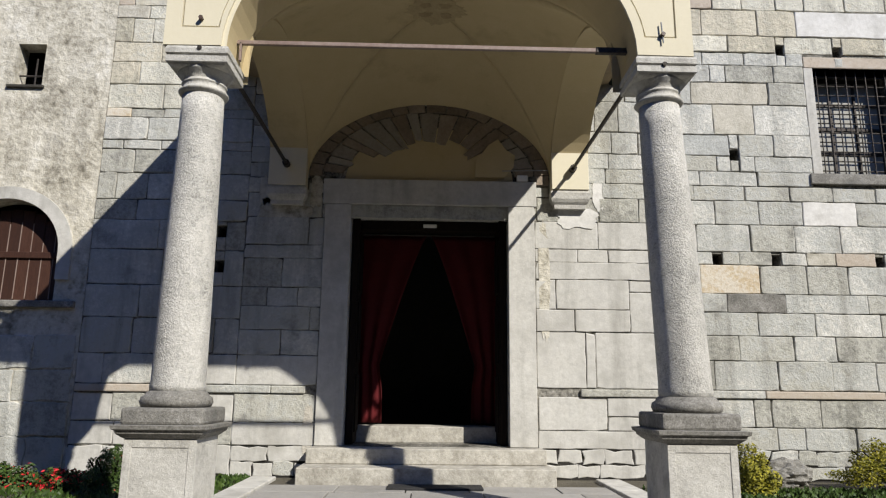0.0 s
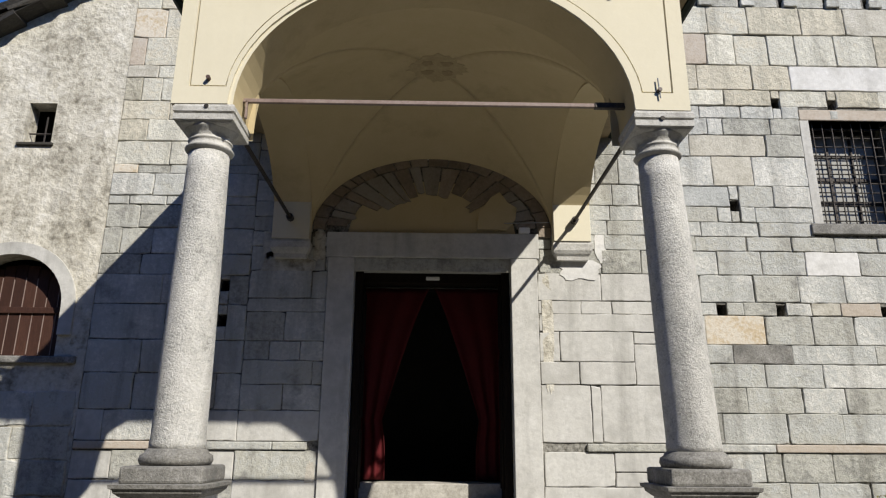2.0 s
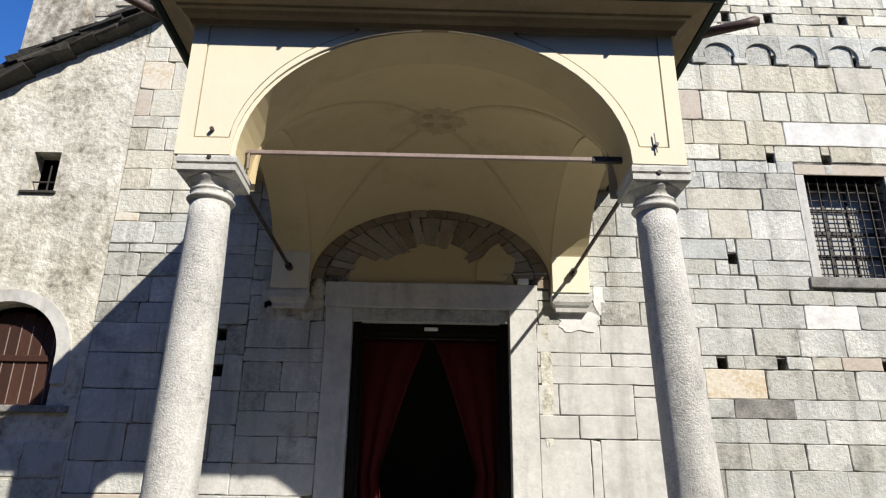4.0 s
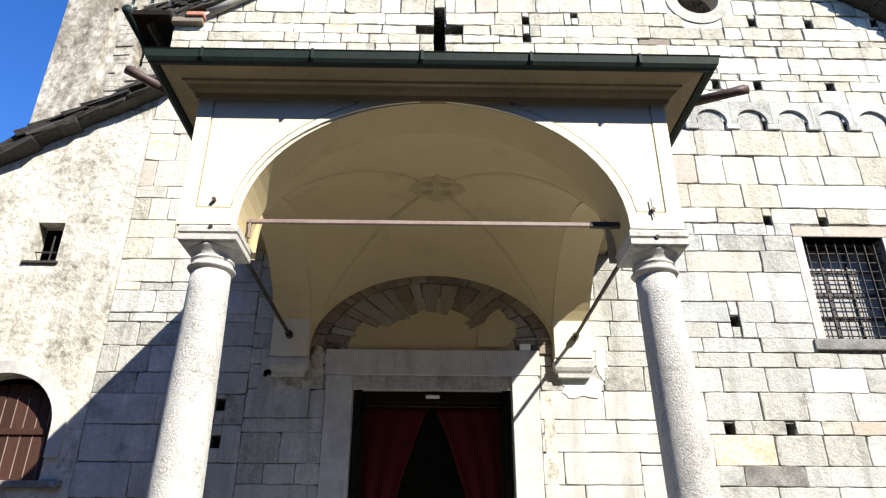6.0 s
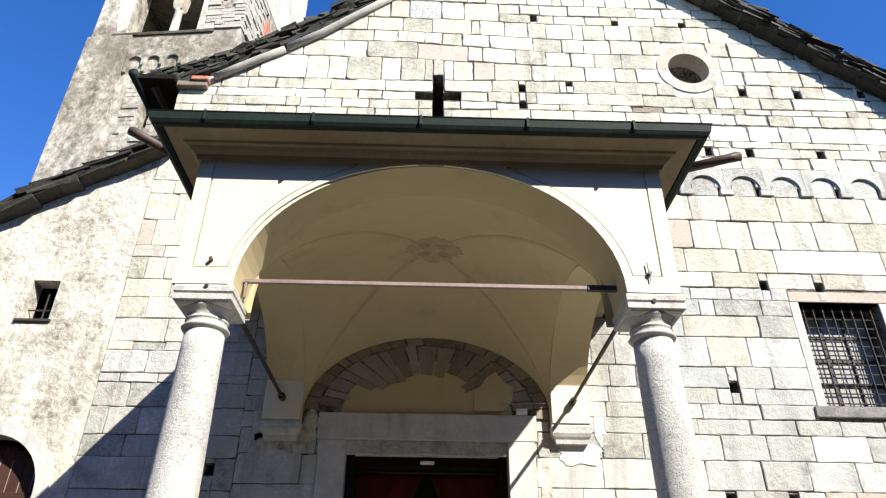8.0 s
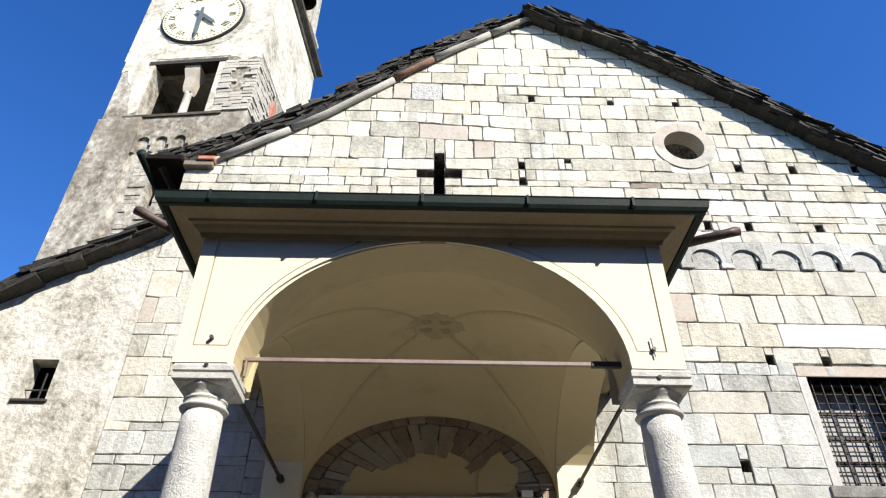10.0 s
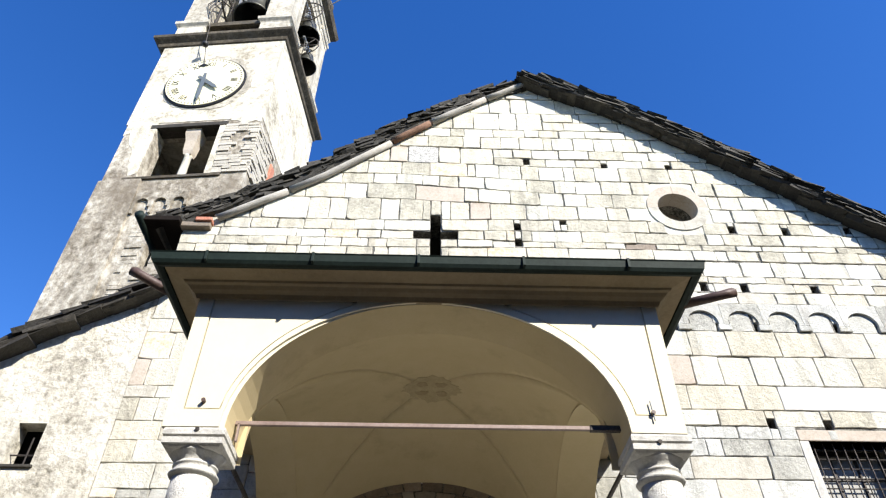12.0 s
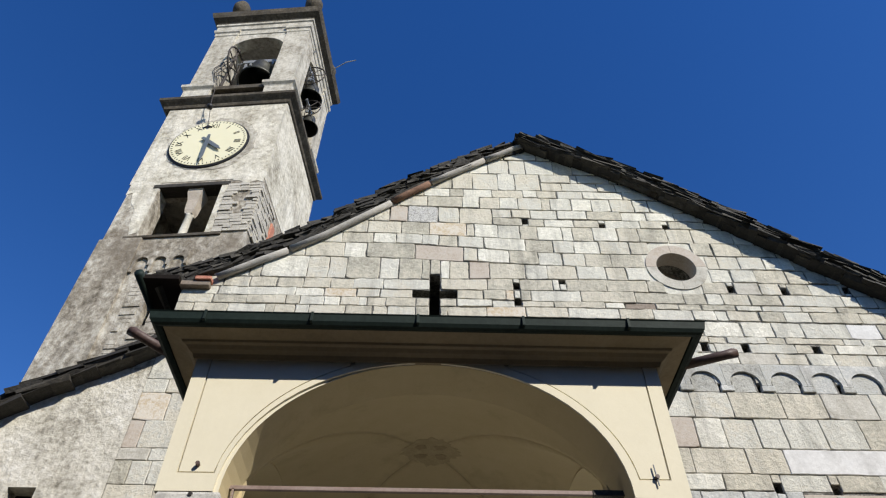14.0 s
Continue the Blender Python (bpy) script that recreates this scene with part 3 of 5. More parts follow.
# ---- columns ----
def column(x, lean):
    def lean_over(b):
        for v in b.verts:
            v.co.x -= lean * max(0.0, min(1.0, (v.co.z - 1.06) / 2.3))
        return b
    c = thing("stone_column", "pale granite column on a moulded pedestal carrying the porch", "column", "columns of the porch", at=(x, -3.28, -0.1))
    q = part("pedestal", stacked([(0.29, -0.0), (0.29, 0.12), (0.25, 0.14), (0.25, 0.765)]), M_PEDESTAL, c)
    bmesh_panel = bmesh.new()
    box(bmesh_panel, -0.25, -0.195, -0.256, -0.248, 0.16, 0.75, 0.003)
    box(bmesh_panel, 0.195, 0.25, -0.256, -0.248, 0.16, 0.75, 0.003)
    box(bmesh_panel, -0.195, 0.195, -0.256, -0.248, 0.695, 0.75, 0.003)
    part("panel_border", bmesh_panel, M_PEDESTAL, q)
    part("pedestal_cap", stacked([(0.255, 0.755), (0.27, 0.765), (0.30, 0.79), (0.305, 0.81), (0.325, 0.82), (0.33, 0.845), (0.29, 0.85)]), M_BASE, c, "dark moulded cap")
    b = box(bmesh.new(), -0.285, 0.285, -0.285, 0.285, 0.848, 0.965, 0.02)
    part("plinth", b, M_BASE, c)
    part("base_ring", lathe([(0.20, 0.965), (0.245, 0.97), (0.258, 1.0), (0.25, 1.035), (0.225, 1.05), (0.215, 1.07), (0.20, 1.08)]), M_BASE, c, smooth=True)
    prof = [(0.198, 1.07), (0.199, 1.12)]
    prof += [(0.194 - 0.033 * (k / 12) ** 1.5, 1.15 + 2.25 * k / 12) for k in range(13)]
    part("shaft", lean_over(lathe(prof, 48)), M_GRANITE, c, smooth=True)
    part("capital", lean_over(lathe([(0.163, 3.3928), (0.188, 3.4113), (0.196, 3.4239), (0.186, 3.4372), (0.172, 3.4387), (0.168, 3.4816), (0.176, 3.486), (0.178, 3.4964), (0.166, 3.5008), (0.164, 3.5186), (0.183, 3.5445), (0.208, 3.5704), (0.22, 3.5852), (0.213, 3.5985)])), M_PEDESTAL, c, smooth=True)
    part("capital_block", lean_over(stacked([(0.19, 3.578), (0.215, 3.588), (0.226, 3.602)])), M_PEDESTAL, c)
    part("abacus", lean_over(stacked([(0.235, 3.60), (0.24, 3.605), (0.24, 3.655), (0.228, 3.66), (0.228, 3.668), (0.245, 3.675), (0.245, 3.715), (0.235, 3.738)])), M_PEDESTAL, c)
    return c
column(-1.83, 0.0)
column(1.965, 0.085)

# ---- door surround, lintel, steps ----
ds = thing("door_surround", "smooth pale stone door frame with a plain lintel", "door frame", at=(0.02, 0, 0.35))
ds.matrix_world = Matrix.Identity(4)
boxed("jamb", ds, M_SURROUND, -1.31, -0.975, -0.055, 0.45, 0.352, 3.325, 0.008)
boxed("jamb", ds, M_SURROUND, 1.025, 1.36, -0.055, 0.45, 0.352, 3.325, 0.008)
boxed("lintel", ds, M_SURROUND, -1.34, 1.39, -0.06, 0.45, 3.33, 3.66, 0.008)
boxed("head_lip", ds, M_SURROUND, -0.972, 1.022, -0.005, 0.3, 3.205, 3.327, 0.004)
for nm, x0, x1, y0, z0, z1 in (("step_upper", -1.36, 1.42, -0.30, 0.17, 0.345), ("step_lower", -1.40, 1.46, -0.68, -0.05, 0.168)):
    tagged(boxed(nm.split("_")[0], None, M_STEP, x0, x1, y0, 0.02, z0, z1, 0.012), "worn pale stone step below the church door", "step", "door steps")
tagged(boxed("step", None, M_STEP, -0.9, 0.95, 0.62, 1.2, 0.347, 0.55, 0.012), "inner stone step behind the threshold", "step")
tagged(boxed("door_mat", None, M_MAT, -0.38, 0.62, -1.12, -0.8, 0.0, 0.022, 0.005), "dark rubber door mat on the paving", "mat")

# ---- tower ----
tower = thing("bell_tower", "old plastered bell tower with a clock and an open belfry", "tower", at=(-6.86, 6.1, 0))
tower.matrix_world = pose(-6.86, 6.1, 0, 0, 0, -5.7)
TH = 2.11


def tower_box(name, mat, h, z0, z1, label="", bev=0.0):
    return part(name, box(bmesh.new(), -h, h, -h, h, z0, z1, bev), mat, tower, label)


def belfry_wall(name, mat, loops, rot, depth0, depth1, label=""):
    b = plate(loops, depth0, depth1)
    bmesh.ops.transform(b, matrix=Matrix.Rotation(radians(rot), 4, "Z"), verts=b.verts)
    return part(name, b, mat, tower, label)


biforate = rect(-0.95, 0.92, 14.82, 16.95)
slit = rect(0.1, 0.34, 11.6, 12.5)
TL = 1.87
belfry_wall("front_wall", M_TOWER_LOW, [rect(-TL, TH, -0.3, 17.2), biforate, slit], 0, -TH, -TH + 0.55)
belfry_wall("side_wall", M_TOWER_LOW, [rect(-TH + 0.55, TH - 0.55, -0.3, 17.2)], 90, -TH, -TH + 0.55)
belfry_wall("side_wall", M_TOWER_LOW, [rect(-TH + 0.55, TH - 0.55, -0.3, 17.2)], -90, -TL, -TL + 0.55)
belfry_wall("back_wall", M_TOWER_LOW, [rect(-TH, TL, -0.3, 17.2)], 180, -TH, -TH + 0.55)
part("inner_floor", box(bmesh.new(), -1.3, 1.5, -1.5, 1.5, 14.5, 14.7), M_DARK, tower)
part("clock_stage", box(bmesh.new(), -1.96, TH + 0.012, -TH - 0.012, TH, 17.2, 21.38), M_TOWER, tower)
part("cornice", stacked([(TH - 0.02, 21.3), (TH + 0.06, 21.36), (TH + 0.09, 21.48), (TH + 0.20, 21.6), (TH + 0.25, 21.66), (TH + 0.26, 21.78), (TH + 0.1, 21.85)]), M_CORNICE, tower, "dark lichened cornice")
BH = 1.88
part("belfry_base", box(bmesh.new(), -BH + 0.05, BH - 0.05, -BH + 0.05, BH - 0.05, 21.8, 22.75), M_TOWER, tower)
ow, oz1 = 1.04, 26.2
for k in range(4):
    w = BH if k % 2 == 0 else BH - 0.45
    o2 = [(-w, 22.74), (-ow, 22.74), (-ow, oz1)] + circle(0, oz1, ow, 0.8, 20, 180, 0, True)[1:-1] + [(ow, oz1), (ow, 22.74), (w, 22.74), (w, 27.3), (-w, 27.3)]
    belfry_wall("belfry_wall", M_BELFRY, [o2], 90 * k, -BH, -BH + 0.45)
    belfry_wall("belfry_sill", M_CORNICE, [rect(-ow - 0.06, ow + 0.06, 22.9, 23.12)], 90 * k, -BH - 0.07, -BH + 0.5)
part("entablature", stacked([(BH + 0.0, 27.3), (BH + 0.03, 27.33), (BH + 0.05, 27.6), (BH + 0.10, 27.66), (BH + 0.10, 27.95), (BH + 0.15, 28.0), (BH + 0.16, 28.1)]), M_BELFRY, tower)
part("top_cornice", stacked([(BH + 0.12, 28.1), (BH + 0.16, 28.25), (BH + 0.34, 28.42), (BH + 0.38, 28.55), (BH + 0.42, 28.72), (BH + 0.3, 28.85)]), M_CORNICE, tower, "dark wide top cornice")
for sx in (-1, 1):
    for sy in (-1, 1):
        cx, cy = sx * (BH - 0.40), sy * (BH - 0.40)
        part("pier_base", stacked([(0.50, 21.85), (0.50, 22.85), (0.52, 22.9), (0.60, 23.0), (0.61, 23.14), (0.50, 23.2)], cx, cy), M_BELFRY, tower)
        part("pier_face", stacked([(0.45, 23.18), (0.45, 27.2)], cx, cy), M_BELFRY, tower)
        part("pier_cap", stacked([(0.45, 27.2), (0.48, 27.25), (0.48, 27.42), (0.53, 27.48), (0.55, 27.62), (0.45, 27.66)], cx, cy), M_BELFRY, tower)
        part("finial", lathe([(0.16, 28.8), (0.16, 29.9), (0.24, 29.95), (0.36, 30.2), (0.38, 30.5), (0.28, 30.8), (0.1, 30.9), (0.06, 31.1)], 20, (sx * 1.62, sy * 1.62, 0)), M_CORNICE, tower, smooth=True)

# ---- tower details ----
b = lathe([(1.27, 0.0), (1.27, 0.05), (1.20, 0.06)], 64)
bmesh.ops.transform(b, matrix=Matrix.Translation((-0.03, -TH - 0.012, 19.1)) @ Matrix.Rotation(radians(90), 4, "X"), verts=b.verts)
clock = part("clock", b, M_BLACK, tower, "round clock with Roman numerals and grey-blue hands")
b = lathe([(1.21, 0.0), (1.21, 0.03)], 64)
bmesh.ops.transform(b, matrix=Matrix.Translation((-0.03, -TH - 0.065, 19.1)) @ Matrix.Rotation(radians(90), 4, "X"), verts=b.verts)
part("dial", b, M_DIAL, clock, "cream enamel dial")
FY = -TH - 0.098
for k, s in enumerate(("XII", "I", "II", "III", "IIII", "V", "VI", "VII", "VIII", "IX", "X", "XI")):
    cu = bpy.data.curves.new("numeral", "FONT")
    cu.body, cu.size, cu.extrude, cu.align_x, cu.align_y = s, 0.32, 0.006, "CENTER", "CENTER"
    cu.offset = -0.007
    t = new("numeral_curve", cu)
    me = bpy.data.meshes.new_from_object(t)
    bpy.data.objects.remove(t)
    me.materials.append(M_BLACK)
    o = new("numeral", me)
    o.parent = clock
    a = radians(30 * k)
    o.matrix_local = Matrix.Translation((-0.03 + 0.92 * math.sin(a), FY - 0.004, 19.1 + 0.92 * math.cos(a))) @ Matrix.Rotation(a, 4, "Y") @ Matrix.Rotation(radians(90), 4, "X") @ Matrix.Diagonal((0.8, 1, 1, 1))
b = bmesh.new()
for k in range(60):
    a = radians(6 * k)
    m = Matrix.Translation((-0.03 + 1.14 * math.sin(a), FY - 0.002, 19.1 + 1.14 * math.cos(a))) @ Matrix.Rotation(a, 4, "Y") @ Matrix.Diagonal((0.018 if k % 5 else 0.03, 0.012, 0.06, 1))
    bmesh.ops.create_cube(b, size=1, matrix=m)
tagged(part("minute_marks", b, M_BLACK, clock), kind="stuff")


def hand(name, angle, length, width, y):
    a = radians(angle)
    pts = [(-width * 0.7, -0.3), (width * 0.7, -0.3), (width, 0.0), (width * 0.9, length * 0.75), (0, length), (-width * 0.9, length * 0.75), (-width, 0.0)]
    bb = plate([[(x * math.cos(a) + z * math.sin(a) - 0.03, -x * math.sin(a) + z * math.cos(a) + 19.1) for x, z in pts]], y - 0.02, y)
    return part(name, bb, M_BLUEGREY, clock)


hand("hour_hand", 133, 0.72, 0.07, FY - 0.05)
hand("minute_hand", 178, 1.12, 0.06, FY - 0.085)
rc = random.Random(31)
ring_out = [(-0.03 + q * math.cos(a), 19.1 + q * math.sin(a)) for a, q in [(2 * math.pi * k / 60, rc.uniform(1.36, 1.5) + 0.12 * math.cos(2 * math.pi * k / 60 - 0.4)) for k in range(60)]]
b = plate([ring_out, circle(-0.03, 19.1, 1.285, 1.285, 48)], -TH - 0.024, -TH - 0.013)
part("broken_plaster", b, M_BELFRY, tower, "ragged ring of broken plaster round the clock")
# bull's-eye weight hanging on a wire from the belfry
part("wire", tube([(-0.55, -TH - 0.4, 23.0), (-0.35, -TH - 0.35, 20.9)], 0.012, 6), M_IRON, tower)
part("wire_weight", lathe([(0.02, 20.75), (0.1, 20.8), (0.1, 20.9), (0.03, 20.95)], 14, (-0.35, -TH - 0.35, 0)), M_BLACK, tower, "black round weight", smooth=True)
part("wire", tube([(-0.42, -TH - 0.32, 21.3), (-0.28, -TH - 0.1, 20.05)], 0.012, 6), M_IRON, tower)
b = plate([[(-0.28, 20.08), (-0.42, 19.93), (-0.3, 19.96), (-0.24, 19.9), (-0.18, 19.97), (-0.1, 19.96)]], FY - 0.03, FY - 0.01)
part("ornament", b, M_BLACK, tower, "small black bird-shaped ornament")
# pale render hanging on beside the twin opening and over the sill
for pts in ([(-1.9, 17.3), (-0.98, 17.3), (-0.965, 15.0), (-1.2, 14.92), (-1.33, 15.4), (-1.4, 16.0), (-1.62, 16.35), (-1.72, 16.8), (-1.9, 16.7)], [(1.2, 17.3), (TH + 0.005, 17.3), (TH + 0.005, 16.98), (1.95, 17.08), (1.6, 16.95), (1.4, 17.12), (1.2, 17.14)]):
    part("worn_render", plate([pts], -TH - 0.011, -TH - 0.001), M_TOWER, tower)
# twin opening
part("lintel", box(bmesh.new(), -1.15, 1.15, -TH - 0.03, -TH + 0.4, 16.95, 17.1, 0.01), M_SLATE, tower, "dark timber lintel")
part("sill", box(bmesh.new(), -1.3, 1.4, -TH - 0.05, -TH + 0.2, 14.72, 14.82, 0.01), M_CORNICE, tower)
part("colonnette", lathe([(0.16, 14.82), (0.16, 14.95), (0.115, 15.0), (0.10, 15.9), (0.12, 15.95)], 20, (0.12, -1.82, 0)), M_BUFF, tower, "pale stone colonnette", smooth=True)
part("colonnette_capital", stacked([(0.11, 15.95), (0.14, 16.1), (0.16, 16.5), (0.22, 16.8), (0.22, 16.95)], 0.12, -1.82), M_PINK, tower)
part("frame_strip", box(bmesh.new(), 0.925, 1.1, -TH - 0.02, -TH + 0.3, 14.84, 16.93, 0.01), M_TOWER, tower)
rq = random.Random(9)
b = bmesh.new()
for z in np.arange(14.84, 16.85, 0.125):
    x = 1.12
    while x < TH - 0.05:
        w = min(rq.uniform(0.14, 0.5), TH + 0.03 - x)
        if not (1.45 < x + w / 2 < 1.9 and 15.5 < z < 16.5):
            box(b, x, x + w - 0.015, -TH - rq.uniform(0.02, 0.07), -TH + 0.2, z + rq.uniform(0, 0.012), z + 0.115 + rq.uniform(-0.02, 0.0), 0.0)
        x += w
    y = -TH
    while y < -0.9 + 0.5 * math.sin(z * 3):
        w = rq.uniform(0.15, 0.45)
        box(b, TH - 0.2, TH + rq.uniform(0.02, 0.07), y, y + w - 0.015, z, z + 0.11, 0.0)
        y += w
part("bare_stonework", b, M_RUBBLE, tower, "bare thin stones where the plaster fell")
part("bare_brickwork", box(bmesh.new(), TH - 0.1, TH + 0.06, -0.85, -0.55, 15.2, 16.6, 0.02), M_BRICK, tower, "patch of bare red brick")
for x in (-0.42, 0.06, 0.54):
    nl = [(x - 0.24, 13.4), (x - 0.17, 13.4), (x - 0.17, 13.75)] + circle(x, 13.75, 0.17, 0.17, 10, 180, 0, True)[1:-1] + [(x + 0.17, 13.75), (x + 0.17, 13.62), (x + 0.24, 13.62), (x + 0.24, 14.15), (x - 0.24, 14.15)]
    b = plate([nl], -TH - 0.07, -TH - 0.001)
    part("blind_arch", b, M_TOWER_LOW, tower)
# flat corner strip below the twin opening, and thin stones showing through the render beside it
b = plate([[(-TL - 0.03, -0.3), (-0.42, -0.3), (-0.72, 14.7), (-TL - 0.03, 14.7)]], -TH - 0.075, -TH - 0.001)
part("corner_strip", b, M_TOWER_LOW, tower)
b = bmesh.new()
for z in np.arange(10.4, 13.3, 0.13):
    x = -0.4
    while x < TH - 0.05:
        w = min(rq.uniform(0.16, 0.55), TH + 0.02 - x)
        if rq.random() < 0.42 and not (0.0 < x + w / 2 < 0.45 and 11.4 < z < 12.6) and w > 0.05:
            box(b, x, x + w - 0.015, -TH - rq.uniform(0.004, 0.035), -TH + 0.1, z + rq.uniform(0, 0.02), z + 0.12 + rq.uniform(-0.03, 0.0), 0.0)
        x += w
tagged(part("bare_stonework", b, M_TOWER_LOW, tower, "thin stones showing through worn render"), kind="stuff")
# bells with their wheels and yokes
def bell(x, y, z, s, turn):
    m = Matrix.Translation((x, y, z)) @ Matrix.Rotation(radians(turn), 4, "Z") @ Matrix.Diagonal((s, s, s, 1))
    b = lathe([(0.50, -0.55), (0.53, -0.53), (0.46, -0.40), (0.36, -0.2), (0.31, 0.1), (0.29, 0.3), (0.2, 0.4), (0.05, 0.43)], 32)
    # hollow mouth
    b.faces.ensure_lookup_table()
    bmesh.ops.delete(b, geom=[f for f in b.faces if len(f.verts) > 4 and f.calc_center_median().z < 0], context="FACES")
    bmesh.ops.transform(b, matrix=m, verts=b.verts)
    q = part("bell", b, M_BRONZE, tower, "dark bronze bell on a steel yoke", smooth=True)
    b = bmesh.new()
    box(b, -0.62, 0.62, -0.08, 0.08, 0.55, 0.70, 0.01)
    box(b, -0.55, -0.48, -0.06, 0.06, 0.1, 0.56, 0.0)
    box(b, 0.48, 0.55, -0.06, 0.06, 0.1, 0.56, 0.0)
    box(b, -0.05, 0.05, -0.05, 0.05, 0.38, 0.56, 0.0)
    for k in range(4):
        box(b, -0.4 + 0.22 * k, -0.34 + 0.22 * k, -0.07, 0.07, 0.42, 0.56, 0.0)
    bmesh.ops.transform(b, matrix=m, verts=b.verts)
    part("yoke", b, M_STEEL, q)
    b = bmesh.new()
    tube([(-0.72, 0.72 * math.cos(a), 0.15 + 0.72 * math.sin(a)) for a in [2 * math.pi * k / 28 for k in range(28)]], 0.03, 6, b, True)
    for k in range(4):
        a = math.pi * k / 4
        tube([(-0.72, -0.72 * math.cos(a), 0.15 - 0.72 * math.sin(a)), (-0.72, 0.72 * math.cos(a), 0.15 + 0.72 * math.sin(a))], 0.02, 6, b)
    bmesh.ops.transform(b, matrix=m, verts=b.verts)
    part("wheel", b, M_IRON, q, "spoked iron bell wheel", smooth=True)
    part("headframe", tube([m @ Vector((-0.95, 0, 0.62)), m @ Vector((0.95, 0, 0.62))], 0.05, 8), M_STEEL, q)
bell(0.2, -1.3, 25.1, 1.35, 0)
bell(1.9, -0.1, 25.5, 0.95, 90)
bell(1.9, 0.4, 24.1, 0.8, 90)
part("bell_post", tube([(-0.85, -1.75, 23.1), (-0.8, -1.7, 26.4)], 0.05, 8), M_IRON, tower)
for k in range(3):
    part("cable", tube([(-0.75 - 0.1 * k, -BH - 0.05, 23.2), (-1.0 - 0.12 * k, -BH - 0.12, 24.0 + 0.2 * k), (-0.7, -BH - 0.03, 24.9 + 0.3 * k)], 0.02, 6), M_IRON, tower)
part("lightning_rod", tube([(2.2, 0.6, 28.6), (2.9, 0.4, 28.9), (3.3, 0.4, 29.0)], 0.025, 6), M_STEEL, tower)

# ---- porch details ----
# ragged faded medallion: a lobed spot with a darker inner cross of petals
rm = random.Random(8)


def on_crown(pts, drop):
    """A thin skin following the vault inside an outline round the crown."""
    bb = bmesh.new()
    n = len(pts)
    mx, my = sum(p[0] for p in pts) / n, sum(p[1] for p in pts) / n
    rings = [[bb.verts.new((0.05 + mx + (x - mx) * f, -1.54 + my + (y - my) * f, 0)) for x, y in pts] for f in (0.03, 0.35, 0.7, 1.0)]
    for v in bb.verts:
        v.co.z = vault_z(v.co.x, v.co.y) - drop
    for p, q in zip(rings, rings[1:]):
        for i in range(n):
            bb.faces.new((p[i], p[(i + 1) % n], q[(i + 1) % n], q[i]))
    bb.faces.new(rings[0])
    e = bmesh.ops.extrude_face_region(bb, geom=bb.faces[:])
    bmesh.ops.translate(bb, verts=[v for v in e["geom"] if isinstance(v, bmesh.types.BMVert)], vec=(0, 0, 0.003))
    return bb


part("medallion", on_crown([(q * 1.15 * math.cos(a), q * 0.95 * math.sin(a)) for a, q in [(2 * math.pi * k / 48, 0.27 * (1 + 0.07 * math.cos(4 * 2 * math.pi * k / 48)) + rm.uniform(-0.03, 0.03)) for k in range(48)]], 0.006), M_MEDAL, porch, "faded painted lobed medallion at the crown")
for k in range(4):
    a0 = math.pi / 4 + k * math.pi / 2
    part("medallion_petal", on_crown([(0.16 * math.cos(a0) + q * math.cos(a), 0.13 * math.sin(a0) + q * 0.7 * math.sin(a)) for a, q in [(2 * math.pi * i / 14, rm.uniform(0.05, 0.09)) for i in range(14)]], 0.010), M_FADED, porch)
def spout(a, c):
    """A short open pipe with a torn upper half at its mouth."""
    a, c = Vector(a), Vector(c)
    bb = bmesh.new()
    q = (c - a).to_track_quat("Z", "Y")
    ln = (c - a).length
    up_ = q.inverted() @ Vector((0, 0, 1))
    phase = math.atan2(up_.y, up_.x)
    rings = []
    for r, f in ((0.046, 0.0), (0.046, 0.8), (0.05, 0.99), (0.042, 0.985), (0.038, 0.6)):
        ring = []
        for k in range(16):
            ang = 2 * math.pi * k / 16
            cut = 0.10 * max(0.0, math.cos(ang - phase)) if f > 0.9 else 0.0
            ring.append(bb.verts.new(a + q @ Vector((r * math.cos(ang), r * math.sin(ang), ln * (f - cut)))))
        rings.append(ring)
    for p, r in zip(rings, rings[1:]):
        for k in range(16):
            bb.faces.new((p[k], p[(k + 1) % 16], r[(k + 1) % 16], r[k]))
    bb.faces.new(rings[0][::-1])
    bb.faces.new(rings[-1])
    return bb


for s in (-1, 1):
    cx = MID + s * (XI + 0.237)
    part("corbel", stacked([(0.20, 3.30), (0.205, 3.35), (0.23, 3.38), (0.25, 3.42), (0.255, 3.50), (0.235, 3.54)], cx, 0.10), M_PEDESTAL, porch, "stone corbel at the wall")
    part("side_tie_rod", tube([(s * 1.82 + 0.02, -3.1, 3.80), (s * 1.82 + 0.02, -0.12, 3.80)], 0.022, 8), M_IRON, porch, "thin iron tie rod")
    k = part("rod_anchor", tube([(s * 1.82 + 0.02, -0.26, 3.80), (s * 1.82 + 0.02, -0.10, 3.80)], 0.045, 8), M_IRON, porch)
    # springing block of each side arch on the wall
    part("arch_foot", box(bmesh.new(), cx - 0.2375, cx + 0.2375, -0.16, -0.0, 3.54, 4.4, 0.004), M_CREAM, porch)
    # hooks on the spandrels
    hx, hz = (-1.82, 3.86) if s < 0 else (1.85, 3.81)
    part("peg", tube([(hx, -3.47, hz), (hx + 0.005, -3.555, hz + 0.005)], 0.018, 8), M_COPPER, porch, "short rusty peg")
    part("nail", tube([(hx + 0.01, -3.49, hz - 0.24), (hx + 0.01, -3.535, hz - 0.245)], 0.018, 8), M_IRON, porch)
part("wire_stub", tube([(1.855, -3.54, 3.74), (1.845, -3.54, 3.92)], 0.006, 6), M_STEEL, porch)
